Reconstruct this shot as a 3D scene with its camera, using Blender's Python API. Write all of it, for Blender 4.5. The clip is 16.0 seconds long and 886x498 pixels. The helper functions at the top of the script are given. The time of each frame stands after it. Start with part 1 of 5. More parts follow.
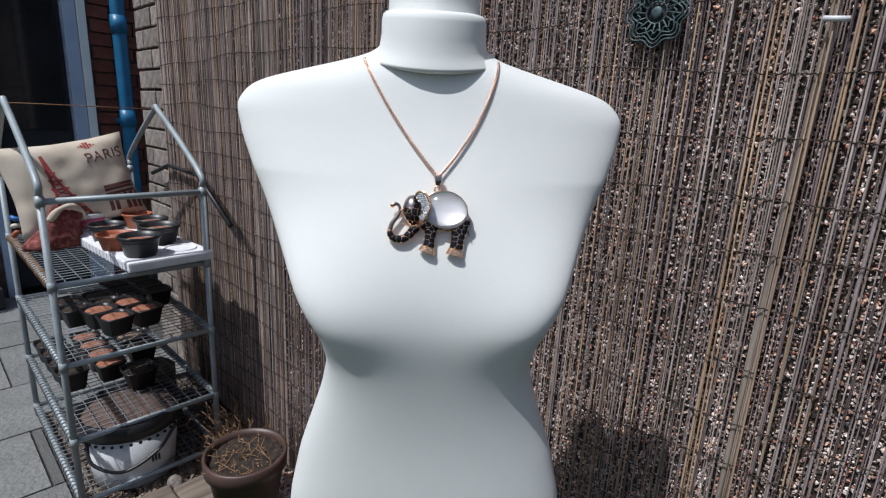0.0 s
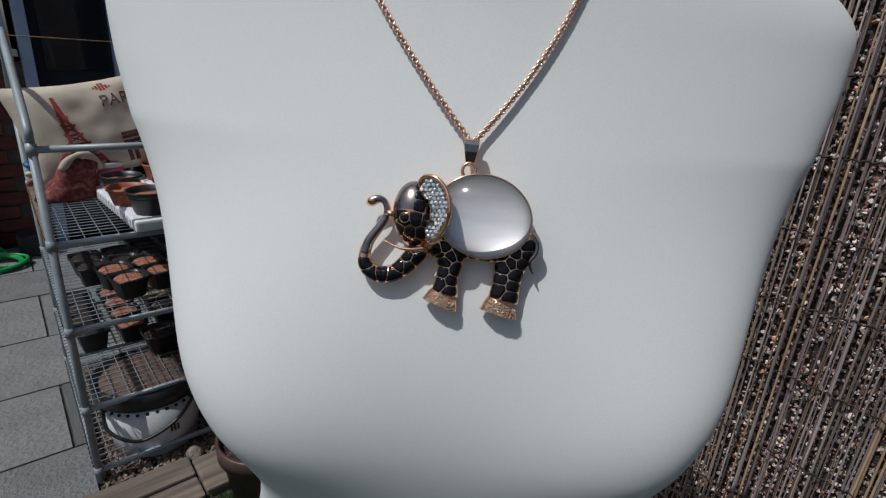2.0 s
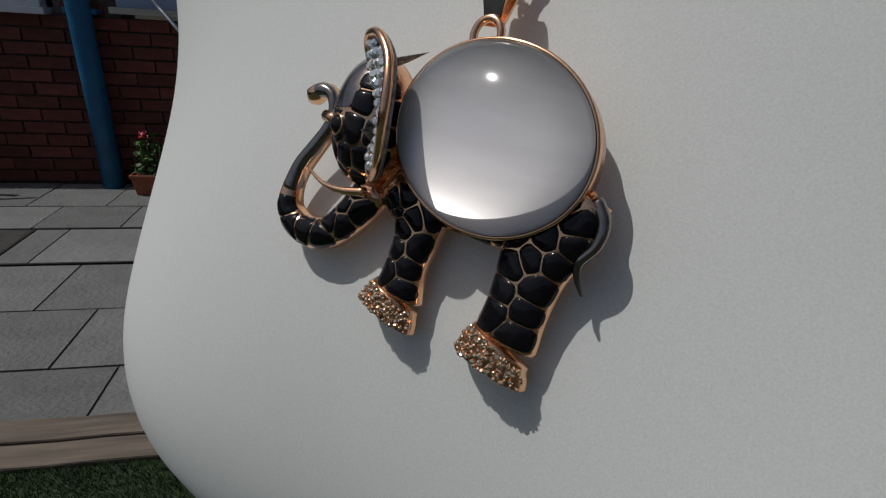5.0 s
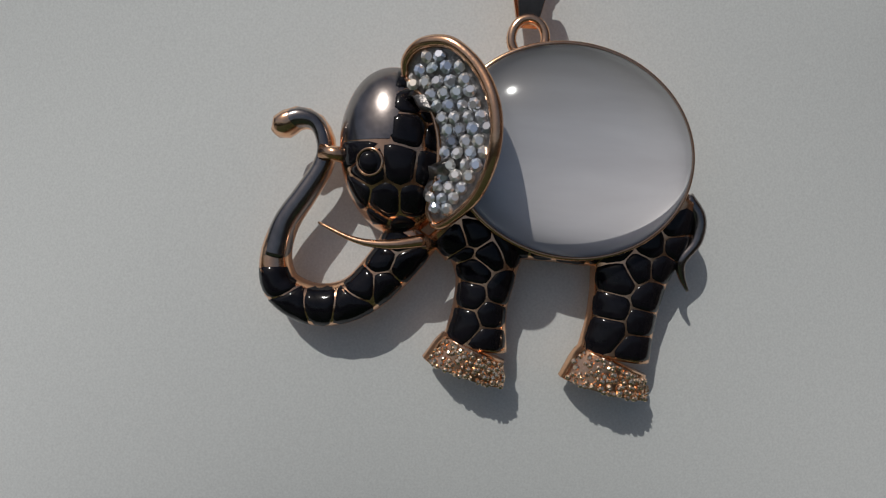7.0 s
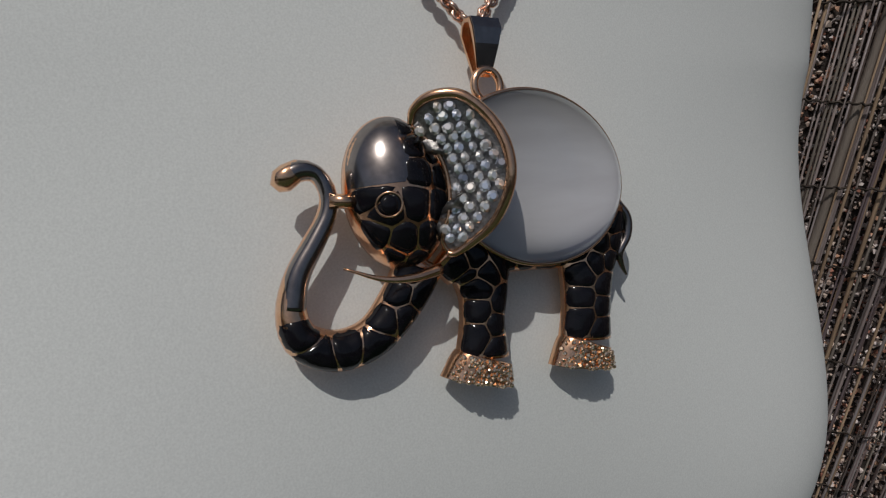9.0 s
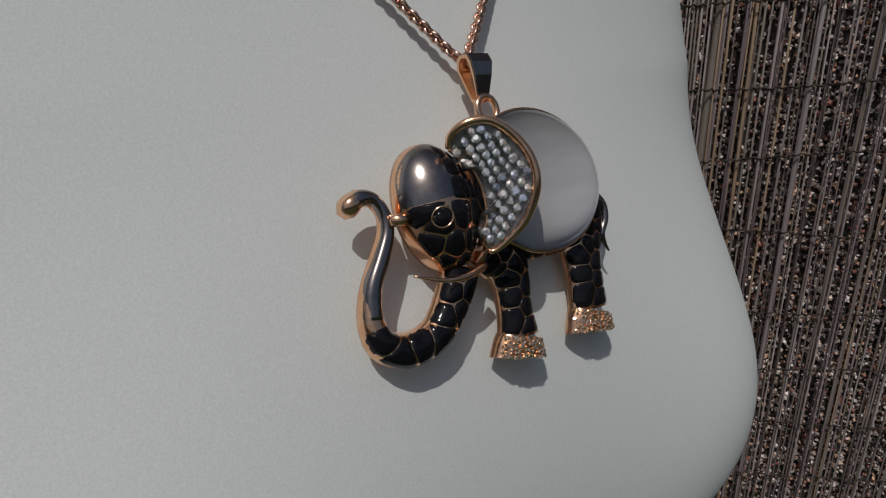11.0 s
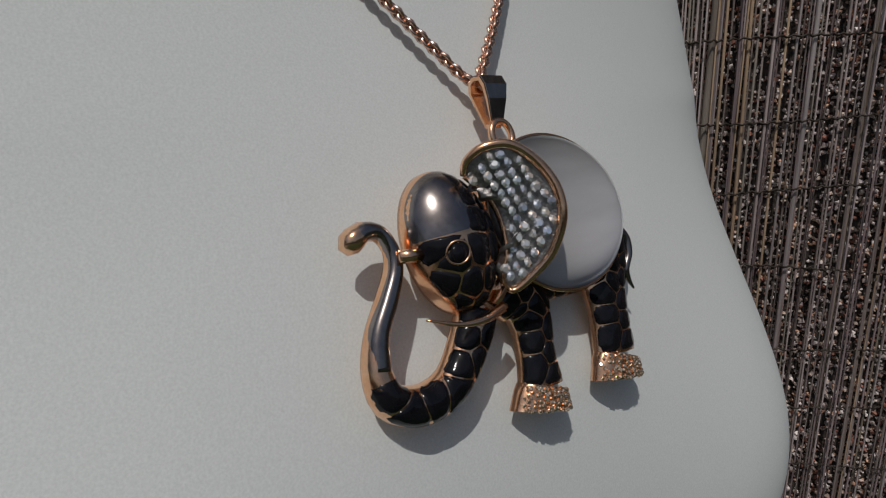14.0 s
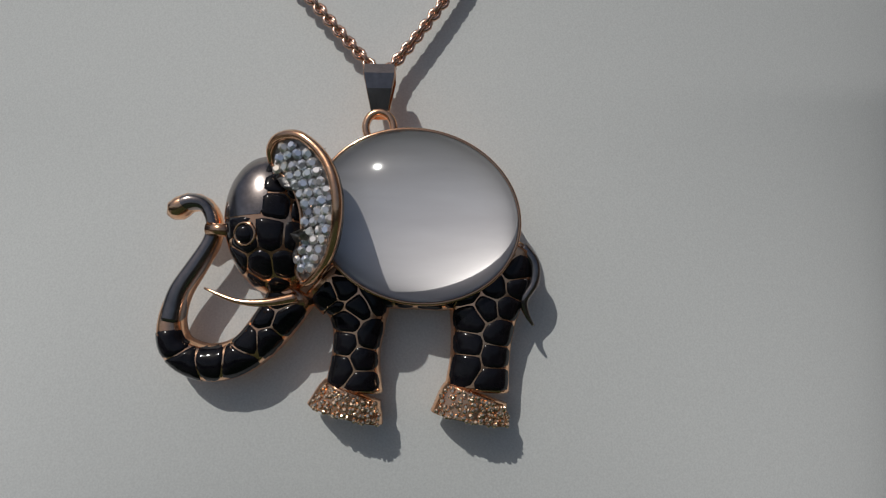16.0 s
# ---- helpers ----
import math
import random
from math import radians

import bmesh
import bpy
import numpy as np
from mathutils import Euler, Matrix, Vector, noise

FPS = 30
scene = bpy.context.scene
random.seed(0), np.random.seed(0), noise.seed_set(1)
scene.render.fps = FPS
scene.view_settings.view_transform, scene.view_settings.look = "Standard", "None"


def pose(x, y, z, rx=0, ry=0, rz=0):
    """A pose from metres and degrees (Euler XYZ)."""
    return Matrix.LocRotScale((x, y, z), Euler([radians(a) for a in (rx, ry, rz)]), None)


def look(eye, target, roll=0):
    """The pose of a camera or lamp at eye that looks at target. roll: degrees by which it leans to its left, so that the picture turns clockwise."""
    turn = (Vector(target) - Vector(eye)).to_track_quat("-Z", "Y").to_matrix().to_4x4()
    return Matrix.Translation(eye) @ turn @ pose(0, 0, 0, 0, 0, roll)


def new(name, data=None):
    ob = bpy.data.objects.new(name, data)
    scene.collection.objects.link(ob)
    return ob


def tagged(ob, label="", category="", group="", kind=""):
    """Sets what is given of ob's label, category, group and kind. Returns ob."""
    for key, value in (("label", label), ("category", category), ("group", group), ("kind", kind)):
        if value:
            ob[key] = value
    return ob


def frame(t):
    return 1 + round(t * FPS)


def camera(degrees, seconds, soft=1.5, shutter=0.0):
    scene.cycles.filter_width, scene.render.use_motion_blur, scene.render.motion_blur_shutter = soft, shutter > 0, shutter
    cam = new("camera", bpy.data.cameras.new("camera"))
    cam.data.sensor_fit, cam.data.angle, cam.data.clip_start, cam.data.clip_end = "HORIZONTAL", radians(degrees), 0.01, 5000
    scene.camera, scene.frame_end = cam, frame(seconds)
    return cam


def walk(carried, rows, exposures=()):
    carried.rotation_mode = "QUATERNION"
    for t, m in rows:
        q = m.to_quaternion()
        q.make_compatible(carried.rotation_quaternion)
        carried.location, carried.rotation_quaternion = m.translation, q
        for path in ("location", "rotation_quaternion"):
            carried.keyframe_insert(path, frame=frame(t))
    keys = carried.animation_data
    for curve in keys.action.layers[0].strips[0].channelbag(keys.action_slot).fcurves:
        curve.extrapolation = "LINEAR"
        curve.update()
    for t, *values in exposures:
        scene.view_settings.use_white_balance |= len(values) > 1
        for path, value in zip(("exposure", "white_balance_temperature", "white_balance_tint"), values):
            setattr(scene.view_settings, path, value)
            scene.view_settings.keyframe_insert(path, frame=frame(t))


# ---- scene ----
cam = camera(82.13, 16.0, 1.2)
PATH = [
    (0, pose(-0.2958, -0.2924, 1.1233, 75.75, -2.97, -46.27)),
    (0.5, pose(-0.2492, -0.2178, 1.1241, 74.37, -2.98, -47.86)),
    (1, pose(-0.2023, -0.1712, 1.1180, 72.74, -3.22, -48.65)),
    (1.5, pose(-0.1800, -0.1573, 1.1043, 71.86, -3.67, -47.09)),
    (2, pose(-0.1289, -0.1418, 1.1047, 70.14, -3.60, -40.25)),
    (2.5, pose(-0.0875, -0.1255, 1.1063, 68.03, -3.83, -32.62)),
    (3, pose(-0.0627, -0.1210, 1.0954, 67.72, -5.11, -25.11)),
    (3.5, pose(-0.0307, -0.1116, 1.0860, 66.15, -3.37, -13.46)),
    (4, pose(-0.0168, -0.1081, 1.0783, 65.96, -2.06, -5.18)),
    (6.5, pose(-0.0427, -0.0609, 1.0653, 65.89, -4.02, -32.61)),
    (7, pose(-0.0615, -0.0533, 1.0695, 65.62, -2.61, -43.75)),
    (7.5, pose(-0.0802, -0.0450, 1.0657, 68.23, -1.78, -57.00)),
    (8, pose(-0.0861, -0.0445, 1.0752, 69.30, -1.39, -59.62)),
    (8.5, pose(-0.0850, -0.0457, 1.0716, 68.73, -1.16, -59.72)),
    (9, pose(-0.0854, -0.0318, 1.0715, 69.55, -1.81, -67.04)),
    (11.5, pose(-0.1087, -0.0118, 1.0752, 70.87, 3.17, -82.67)),
    (12, pose(-0.1083, -0.0152, 1.0684, 70.59, 3.43, -85.93)),
    (12.5, pose(-0.1075, -0.0123, 1.0656, 71.30, 3.39, -87.78)),
    (13, pose(-0.1065, 0.0036, 1.0685, 73.00, 1.38, -88.59)),
    (13.5, pose(-0.1016, -0.0013, 1.0700, 73.48, 1.13, -87.34)),
    (14, pose(-0.0968, -0.0066, 1.0720, 75.09, 2.91, -81.06)),
    (14.5, pose(-0.0825, -0.0228, 1.0679, 74.55, 3.91, -71.51)),
    (15, pose(-0.0720, -0.0415, 1.0671, 71.55, 3.70, -61.73)),
    (15.5, pose(-0.0649, -0.0558, 1.0709, 71.65, 2.67, -55.06)),
    (16, pose(-0.0577, -0.0772, 1.0709, 74.40, 0.56, -47.07)),
]
EXPOSURES = [(0.0, 0.22, 5930, 9), (1.0, -0.11, 5960, 9), (1.5, -0.22, 5980, 8), (2.5, -0.55, 6150, 8), (4.0, -0.79, 6300, 9), (6.5, -0.88, 6350, 9), (9.0, -0.94, 6350, 9), (12.5, -0.89, 6300, 9), (16.0, -0.89, 6350, 9)]
walk(cam, PATH, EXPOSURES)

# ---- light ----
SUN_WAY = Vector((0.485, -0.05, -0.89)).normalized()
world = bpy.data.worlds.new("world")
scene.world = world
world.use_nodes = True
wn = world.node_tree.nodes
sky = wn.new("ShaderNodeTexSky")
sky.sky_type, sky.sun_disc = "NISHITA", False
sky.sun_elevation, sky.sun_rotation = math.asin(-SUN_WAY.z), math.atan2(-SUN_WAY.x, -SUN_WAY.y)
world.node_tree.links.new(sky.outputs["Color"], wn["Background"].inputs["Color"])
sky.dust_density, sky.ozone_density = 3.0, 0.6
wn["Background"].inputs["Strength"].default_value = 0.075
sun = new("sun", bpy.data.lights.new("sun", "SUN"))
sun.data.energy, sun.data.angle, sun.data.color = 3.3, radians(0.53), (1.0, 0.96, 0.9)
sun.matrix_world = look((-3, 0, 5), Vector((-3, 0, 5)) + SUN_WAY)


# ---- materials ----
def material(name, rough=0.5, metal=0.0):
    m = bpy.data.materials.new(name)
    m.use_nodes = True
    b = m.node_tree.nodes["Principled BSDF"]
    b.inputs["Roughness"].default_value, b.inputs["Metallic"].default_value = rough, metal
    return m, m.node_tree.nodes, m.node_tree.links, b


def surface(name, c1, c2, scale=20.0, rough=0.6, metal=0.0, bump=0.2, fine=200.0, depth=0.002, rand=0.0, stretch=(1, 1, 1), coat=0.0, c3=None, island=False, tints=()):
    """Two colours mixed by noise at one scale, a fine grain in the relief, and a random shift of value for each piece."""
    m, n, l, b = material(name, rough, metal)
    tc, mp = n.new("ShaderNodeTexCoord"), n.new("ShaderNodeMapping")
    mp.inputs["Scale"].default_value = stretch
    l.new(tc.outputs["Object"], mp.inputs["Vector"])
    big, small = n.new("ShaderNodeTexNoise"), n.new("ShaderNodeTexNoise")
    big.inputs["Scale"].default_value, small.inputs["Scale"].default_value = scale, fine
    big.inputs["Detail"].default_value = 6
    small.inputs["Detail"].default_value = 4
    l.new(mp.outputs["Vector"], big.inputs["Vector"])
    l.new(mp.outputs["Vector"], small.inputs["Vector"])
    ramp = n.new("ShaderNodeValToRGB")
    ramp.color_ramp.elements[0].position, ramp.color_ramp.elements[1].position = 0.32, 0.68
    ramp.color_ramp.elements[0].color, ramp.color_ramp.elements[1].color = (*c1, 1), (*c2, 1)
    if c3:
        e = ramp.color_ramp.elements.new(0.5)
        e.color = (*c3, 1)
    l.new(big.outputs["Fac"], ramp.inputs["Fac"])
    last = ramp.outputs["Color"]
    hsv = n.new("ShaderNodeHueSaturation")
    mr = n.new("ShaderNodeMapRange")
    mr.inputs["To Min"].default_value, mr.inputs["To Max"].default_value = 0.82, 1.15
    l.new(small.outputs["Fac"], mr.inputs["Value"])
    val = mr.outputs["Result"]
    if rand:
        src = n.new("ShaderNodeNewGeometry").outputs["Random Per Island"] if island else n.new("ShaderNodeObjectInfo").outputs["Random"]
        mr2 = n.new("ShaderNodeMapRange")
        mr2.inputs["To Min"].default_value, mr2.inputs["To Max"].default_value = 1 - rand, 1 + rand
        l.new(src, mr2.inputs["Value"])
        mul = n.new("ShaderNodeMath")
        mul.operation = "MULTIPLY"
        l.new(val, mul.inputs[0])
        l.new(mr2.outputs["Result"], mul.inputs[1])
        val = mul.outputs[0]
    if tints:
        pick = n.new("ShaderNodeValToRGB")
        pick.color_ramp.interpolation = "CONSTANT"
        scatter = n.new("ShaderNodeMath")
        scatter.operation = "MULTIPLY"
        scatter.inputs[1].default_value = 7.31
        wrap = n.new("ShaderNodeMath")
        wrap.operation = "FRACT"
        l.new(src, scatter.inputs[0])
        l.new(scatter.outputs[0], wrap.inputs[0])
        l.new(wrap.outputs[0], pick.inputs["Fac"])
        for i, c in enumerate(tints):
            e = pick.color_ramp.elements[i] if i < 2 else pick.color_ramp.elements.new(i / len(tints))
            e.position, e.color = i / len(tints), (*c, 1)
        tint = n.new("ShaderNodeMix")
        tint.data_type, tint.blend_type = "RGBA", "MULTIPLY"
        tint.inputs["Factor"].default_value = 1.0
        l.new(last, tint.inputs["A"])
        l.new(pick.outputs["Color"], tint.inputs["B"])
        last = tint.outputs["Result"]
    l.new(val, hsv.inputs["Value"])
    l.new(last, hsv.inputs["Color"])
    l.new(hsv.outputs["Color"], b.inputs["Base Color"])
    bp = n.new("ShaderNodeBump")
    bp.inputs["Strength"].default_value, bp.inputs["Distance"].default_value = bump, depth
    l.new(small.outputs["Fac"], bp.inputs["Height"])
    l.new(bp.outputs["Normal"], b.inputs["Normal"])
    b.inputs["Coat Weight"].default_value = coat
    return m


MANNEQUIN = surface("mannequin_jersey", (0.70, 0.715, 0.70), (0.74, 0.755, 0.735), 9, 0.75, 0, 0.05, 2600, 0.0003)
GOLD = surface("rose_gold", (0.90, 0.50, 0.29), (0.97, 0.62, 0.40), 0.3, 0.19, 1.0, 0.08, 1.6, 0.0003)
DARK_METAL = surface("polished_gunmetal", (0.25, 0.225, 0.215), (0.34, 0.30, 0.285), 0.3, 0.22, 1.0, 0.04, 1.2, 0.0002)
ENAMEL = surface("black_enamel", (0.006, 0.006, 0.008), (0.011, 0.010, 0.013), 0.4, 0.1, 0, 0.04, 1.2, 0.0002)
ENAMEL.node_tree.nodes["Principled BSDF"].inputs["Specular IOR Level"].default_value = 0.28
GLITTER = surface("pale_gold_glitter", (0.95, 0.62, 0.38), (1.0, 0.86, 0.68), 0.9, 0.09, 0.92, 0.05, 2.0, 0.0002)
PAVE = surface("silvery_pave_bed", (0.20, 0.19, 0.185), (0.46, 0.43, 0.41), 1.1, 0.3, 0.9, 0.5, 2.5, 0.0004)
CHAIN = surface("rose_gold_chain", (0.72, 0.44, 0.33), (0.84, 0.57, 0.44), 500, 0.25, 1.0, 0.05, 2000, 0.0002)


def stone_material():
    m, n, l, b = material("cats_eye_stone", 0.22)
    tc, mp = n.new("ShaderNodeTexCoord"), n.new("ShaderNodeMapping")
    mp.inputs["Rotation"].default_value = (0, radians(14), 0)
    mp.inputs["Scale"].default_value = (0.05, 0.1, 0.28)
    l.new(tc.outputs["Object"], mp.inputs["Vector"])
    fibre = n.new("ShaderNodeTexNoise")
    fibre.inputs["Scale"].default_value, fibre.inputs["Detail"].default_value = 1.0, 4
    l.new(mp.outputs["Vector"], fibre.inputs["Vector"])
    ramp = n.new("ShaderNodeValToRGB")
    ramp.color_ramp.elements[0].position, ramp.color_ramp.elements[1].position = 0.3, 0.7
    ramp.color_ramp.elements[0].color, ramp.color_ramp.elements[1].color = (0.84, 0.805, 0.80, 1), (0.94, 0.91, 0.905, 1)
    l.new(fibre.outputs["Fac"], ramp.inputs["Fac"])
    l.new(ramp.outputs["Color"], b.inputs["Base Color"])
    geo = n.new("ShaderNodeNewGeometry")
    inward, outward = n.new("ShaderNodeVectorTransform"), n.new("ShaderNodeVectorTransform")
    for node, way in ((inward, ("WORLD", "OBJECT")), (outward, ("OBJECT", "WORLD"))):
        node.vector_type, node.convert_from, node.convert_to = "NORMAL", *way
    bowl = n.new("ShaderNodeVectorMath")
    bowl.operation = "MULTIPLY"
    bowl.inputs[1].default_value = (-0.95, 1.0, -0.95)
    l.new(geo.outputs["Normal"], inward.inputs["Vector"])
    l.new(inward.outputs["Vector"], bowl.inputs[0])
    front = n.new("ShaderNodeVectorMath")
    front.operation = "ADD"
    front.inputs[1].default_value = (0.0, -0.45, 0.0)
    l.new(bowl.outputs["Vector"], front.inputs[0])
    l.new(front.outputs["Vector"], outward.inputs["Vector"])
    unit = n.new("ShaderNodeVectorMath")
    unit.operation = "NORMALIZE"
    l.new(outward.outputs["Vector"], unit.inputs[0])
    l.new(unit.outputs["Vector"], b.inputs["Normal"])
    l.new(geo.outputs["Normal"], b.inputs["Coat Normal"])
    b.inputs["Roughness"].default_value, b.inputs["Metallic"].default_value = 0.44, 0.5
    b.inputs["Coat Weight"].default_value, b.inputs["Coat Roughness"].default_value = 1.0, 0.1
    return m


STONE = stone_material()


def crystal_material():
    m, n, l, b = material("glint_tinted_crystal", 0.06)
    info = n.new("ShaderNodeObjectInfo")
    ramp = n.new("ShaderNodeValToRGB")
    cr = ramp.color_ramp
    # dark, white and coloured entries paint sparkle and glints onto single crystals
    cr.elements[0].color, cr.elements[1].color = (0.30, 0.32, 0.38, 1), (1.0, 0.98, 0.95, 1)
    for at, c in ((0.2, (0.95, 0.96, 1.0)), (0.45, (0.78, 0.85, 0.99)), (0.6, (1.0, 0.9, 0.78)), (0.72, (0.86, 0.93, 0.95)), (0.8, (0.98, 0.96, 0.96))):
        cr.elements.new(at).color = (*c, 1)
    l.new(info.outputs["Random"], ramp.inputs["Fac"])
    l.new(ramp.outputs["Color"], b.inputs["Base Color"])
    b.inputs["Metallic"].default_value = 0.68
    b.inputs["Coat Weight"].default_value = 1.0
    return m


CRYSTAL = crystal_material()
REED_TINTS = [(1.0, 0.98, 0.92), (0.62, 0.60, 0.56), (1.05, 1.08, 1.06), (0.78, 0.70, 0.72), (1.2, 1.0, 0.66), (0.85, 0.86, 0.72), (0.5, 0.45, 0.47), (1.15, 1.14, 1.12)]
PEBBLE_TINTS = [(1.0, 0.97, 0.92), (0.72, 0.64, 0.55), (0.95, 0.62, 0.42), (1.1, 1.06, 1.0), (0.5, 0.24, 0.17), (0.75, 0.72, 0.70), (1.0, 0.86, 0.72), (0.4, 0.33, 0.29)]
REED = surface("dry_reed", (0.15, 0.115, 0.118), (0.50, 0.425, 0.425), 9, 0.7, 0, 0.5, 300, 0.001, 0.3, (6, 6, 0.6), tints=REED_TINTS)
REED_STUFF = surface("dry_reed_far", (0.18, 0.138, 0.13), (0.51, 0.425, 0.40), 9, 0.7, 0, 0.5, 300, 0.001, 0.3, (6, 6, 0.6), island=True, tints=REED_TINTS)
WIRE = surface("rusty_wire", (0.03, 0.022, 0.018), (0.06, 0.045, 0.035), 60, 0.6, 0.5)
PEBBLE = surface("pebbledash_stones", (0.34, 0.28, 0.275), (0.92, 0.85, 0.85), 60, 0.8, 0, 0.3, 400, 0.001, 0.3, island=True, tints=PEBBLE_TINTS)
# mortar taken near black, so its colour carries the shade between the reeds
RENDER_WALL = surface("pebbledash_mortar_gap_shade", (0.03, 0.022, 0.019), (0.065, 0.05, 0.043), 40, 0.9, 0, 0.6, 300, 0.004)
BRICK = surface("red_brick", (0.13, 0.035, 0.025), (0.21, 0.065, 0.045), 14, 0.9, 0, 0.5, 180, 0.003, 0.28)
MORTAR = surface("dark_mortar", (0.10, 0.07, 0.06), (0.17, 0.13, 0.11), 25, 0.95, 0, 0.4, 200, 0.002)
BLOCK = surface("grey_block", (0.15, 0.125, 0.11), (0.31, 0.275, 0.245), 30, 0.9, 0, 0.9, 120, 0.005, 0.22)
SLAB = surface("sandstone_slab", (0.138, 0.141, 0.140), (0.182, 0.185, 0.182), 2.5, 0.85, 0, 0.9, 22, 0.012, 0.14, c3=(0.163, 0.166, 0.164))
JOINT = surface("slab_joint", (0.035, 0.033, 0.03), (0.07, 0.065, 0.06), 30, 0.95)
TIMBER = surface("weathered_timber", (0.085, 0.068, 0.055), (0.21, 0.17, 0.135), 5, 0.85, 0, 0.6, 60, 0.003, 0.1, (0.6, 8, 8))
SOIL = surface("dark_soil", (0.014, 0.010, 0.008), (0.06, 0.042, 0.03), 90, 0.95, 0, 1.0, 250, 0.008)
GRAVEL = surface("bark_chips", (0.07, 0.05, 0.035), (0.24, 0.19, 0.15), 80, 0.9, 0, 0.3, 300, 0.001, 0.4, island=True)
GRASS = surface("artificial_turf", (0.022, 0.055, 0.015), (0.045, 0.09, 0.022), 40, 0.7, 0, 0.1, 200, 0.001, 0.35, island=True)
TURF_BASE = surface("turf_backing", (0.015, 0.035, 0.012), (0.03, 0.05, 0.02), 40, 0.9)
STEEL = surface("grey_coated_tube", (0.24, 0.28, 0.30), (0.34, 0.38, 0.40), 18, 0.45, 0.1, 0.1, 200, 0.0006)
MESH = surface("grey_coated_wire", (0.16, 0.18, 0.2), (0.24, 0.26, 0.28), 18, 0.5, 0.2)
RUST = surface("rusty_wire_wrap", (0.24, 0.11, 0.04), (0.36, 0.22, 0.12), 80, 0.8)
BLACK_PLASTIC = surface("black_plastic", (0.012, 0.012, 0.014), (0.025, 0.025, 0.028), 30, 0.4, 0, 0.1, 200, 0.0005)
WHITE_PLASTIC = surface("white_plastic", (0.62, 0.63, 0.65), (0.74, 0.75, 0.76), 18, 0.4, 0, 0.05, 200, 0.0005)
POLYSTYRENE = surface("white_tray_plastic", (0.66, 0.66, 0.7), (0.78, 0.78, 0.8), 30, 0.6, 0, 0.2, 300, 0.0006)
PINK = surface("pink_label", (0.6, 0.10, 0.2), (0.7, 0.16, 0.28), 40, 0.5)
ORANGE_PLASTIC = surface("orange_brown_plastic", (0.30, 0.08, 0.035), (0.38, 0.11, 0.05), 40, 0.5)
COMPOST = surface("dry_compost", (0.22, 0.085, 0.05), (0.42, 0.18, 0.11), 90, 0.95, 0, 0.8, 300, 0.003)
BROWN_POT = surface("dark_brown_plastic", (0.05, 0.03, 0.024), (0.085, 0.05, 0.04), 14, 0.45, 0, 0.1, 200, 0.0006)
TERRACOTTA = surface("terracotta", (0.30, 0.085, 0.04), (0.40, 0.13, 0.065), 12, 0.8, 0, 0.2, 150, 0.001)
TWIG = surface("dry_twig", (0.22, 0.12, 0.06), (0.38, 0.23, 0.12), 50, 0.85, 0, 0.3, 300, 0.001)
LINEN = surface("linen", (0.48, 0.41, 0.33), (0.60, 0.53, 0.44), 12, 0.9, 0, 0.5, 500, 0.001)
PRINT_RED = surface("red_print", (0.26, 0.035, 0.035), (0.36, 0.07, 0.06), 40, 0.9, 0, 0.4, 500, 0.001)
PRINT_BROWN = surface("brown_print", (0.10, 0.04, 0.04), (0.16, 0.07, 0.06), 40, 0.9, 0, 0.4, 500, 0.001)
BLUE_PIPE = surface("blue_painted_pipe", (0.012, 0.11, 0.24), (0.02, 0.16, 0.32), 9, 0.4, 0, 0.15, 120, 0.001)
FRAME_BLUE = surface("blue_grey_frame", (0.34, 0.42, 0.56), (0.42, 0.50, 0.64), 8, 0.45)
FRAME_WHITE = surface("white_frame", (0.72, 0.73, 0.74), (0.8, 0.81, 0.82), 8, 0.4)
SILL_CREAM = surface("cream_sill", (0.5, 0.46, 0.38), (0.6, 0.56, 0.48), 8, 0.6)
# near black: shade of the unlit rooms put into the colour; door leaf shares it
DARK_ROOM = surface("unlit_room_black", (0.012, 0.012, 0.015), (0.02, 0.02, 0.024), 4, 0.8)
HOSE_GREEN = surface("green_hose", (0.008, 0.20, 0.045), (0.02, 0.32, 0.08), 90, 0.4)
LEAF = surface("geranium_leaf", (0.03, 0.09, 0.02), (0.07, 0.16, 0.03), 40, 0.55, 0, 0.2, 200, 0.001, 0.35, island=True)
PETAL = surface("red_petal", (0.5, 0.02, 0.04), (0.65, 0.05, 0.07), 60, 0.5)
BLUE_PLASTIC = surface("blue_plastic", (0.02, 0.09, 0.30), (0.03, 0.13, 0.40), 30, 0.35)
ALUMINIUM = surface("dull_aluminium", (0.45, 0.46, 0.48), (0.55, 0.56, 0.58), 30, 0.4, 0.6)
CHARCOAL = surface("dark_garden_metal", (0.02, 0.02, 0.022), (0.04, 0.04, 0.045), 30, 0.5, 0.3)
VERDIGRIS = surface("verdigris_metal", (0.045, 0.07, 0.075), (0.10, 0.14, 0.145), 120, 0.55, 0.6, 0.4, 500, 0.001)
LOG = surface("woven_bark", (0.12, 0.085, 0.06), (0.22, 0.17, 0.13), 50, 0.9, 0, 0.7, 150, 0.004)


def glass_material():
    m, n, l, b = material("sky_tinted_glass", 0.03)
    # blue base colour adds the look of reflected sky to the opaque panes
    b.inputs["Base Color"].default_value = (0.2, 0.24, 0.36, 1)
    b.inputs["Metallic"].default_value = 0.5
    b.inputs["Specular IOR Level"].default_value = 0.6
    return m


GLASS = glass_material()
DARK_GLASS = surface("dark_door_glass", (0.012, 0.013, 0.016), (0.02, 0.021, 0.025), 3, 0.06, 0, 0.02, 40, 0.0005)


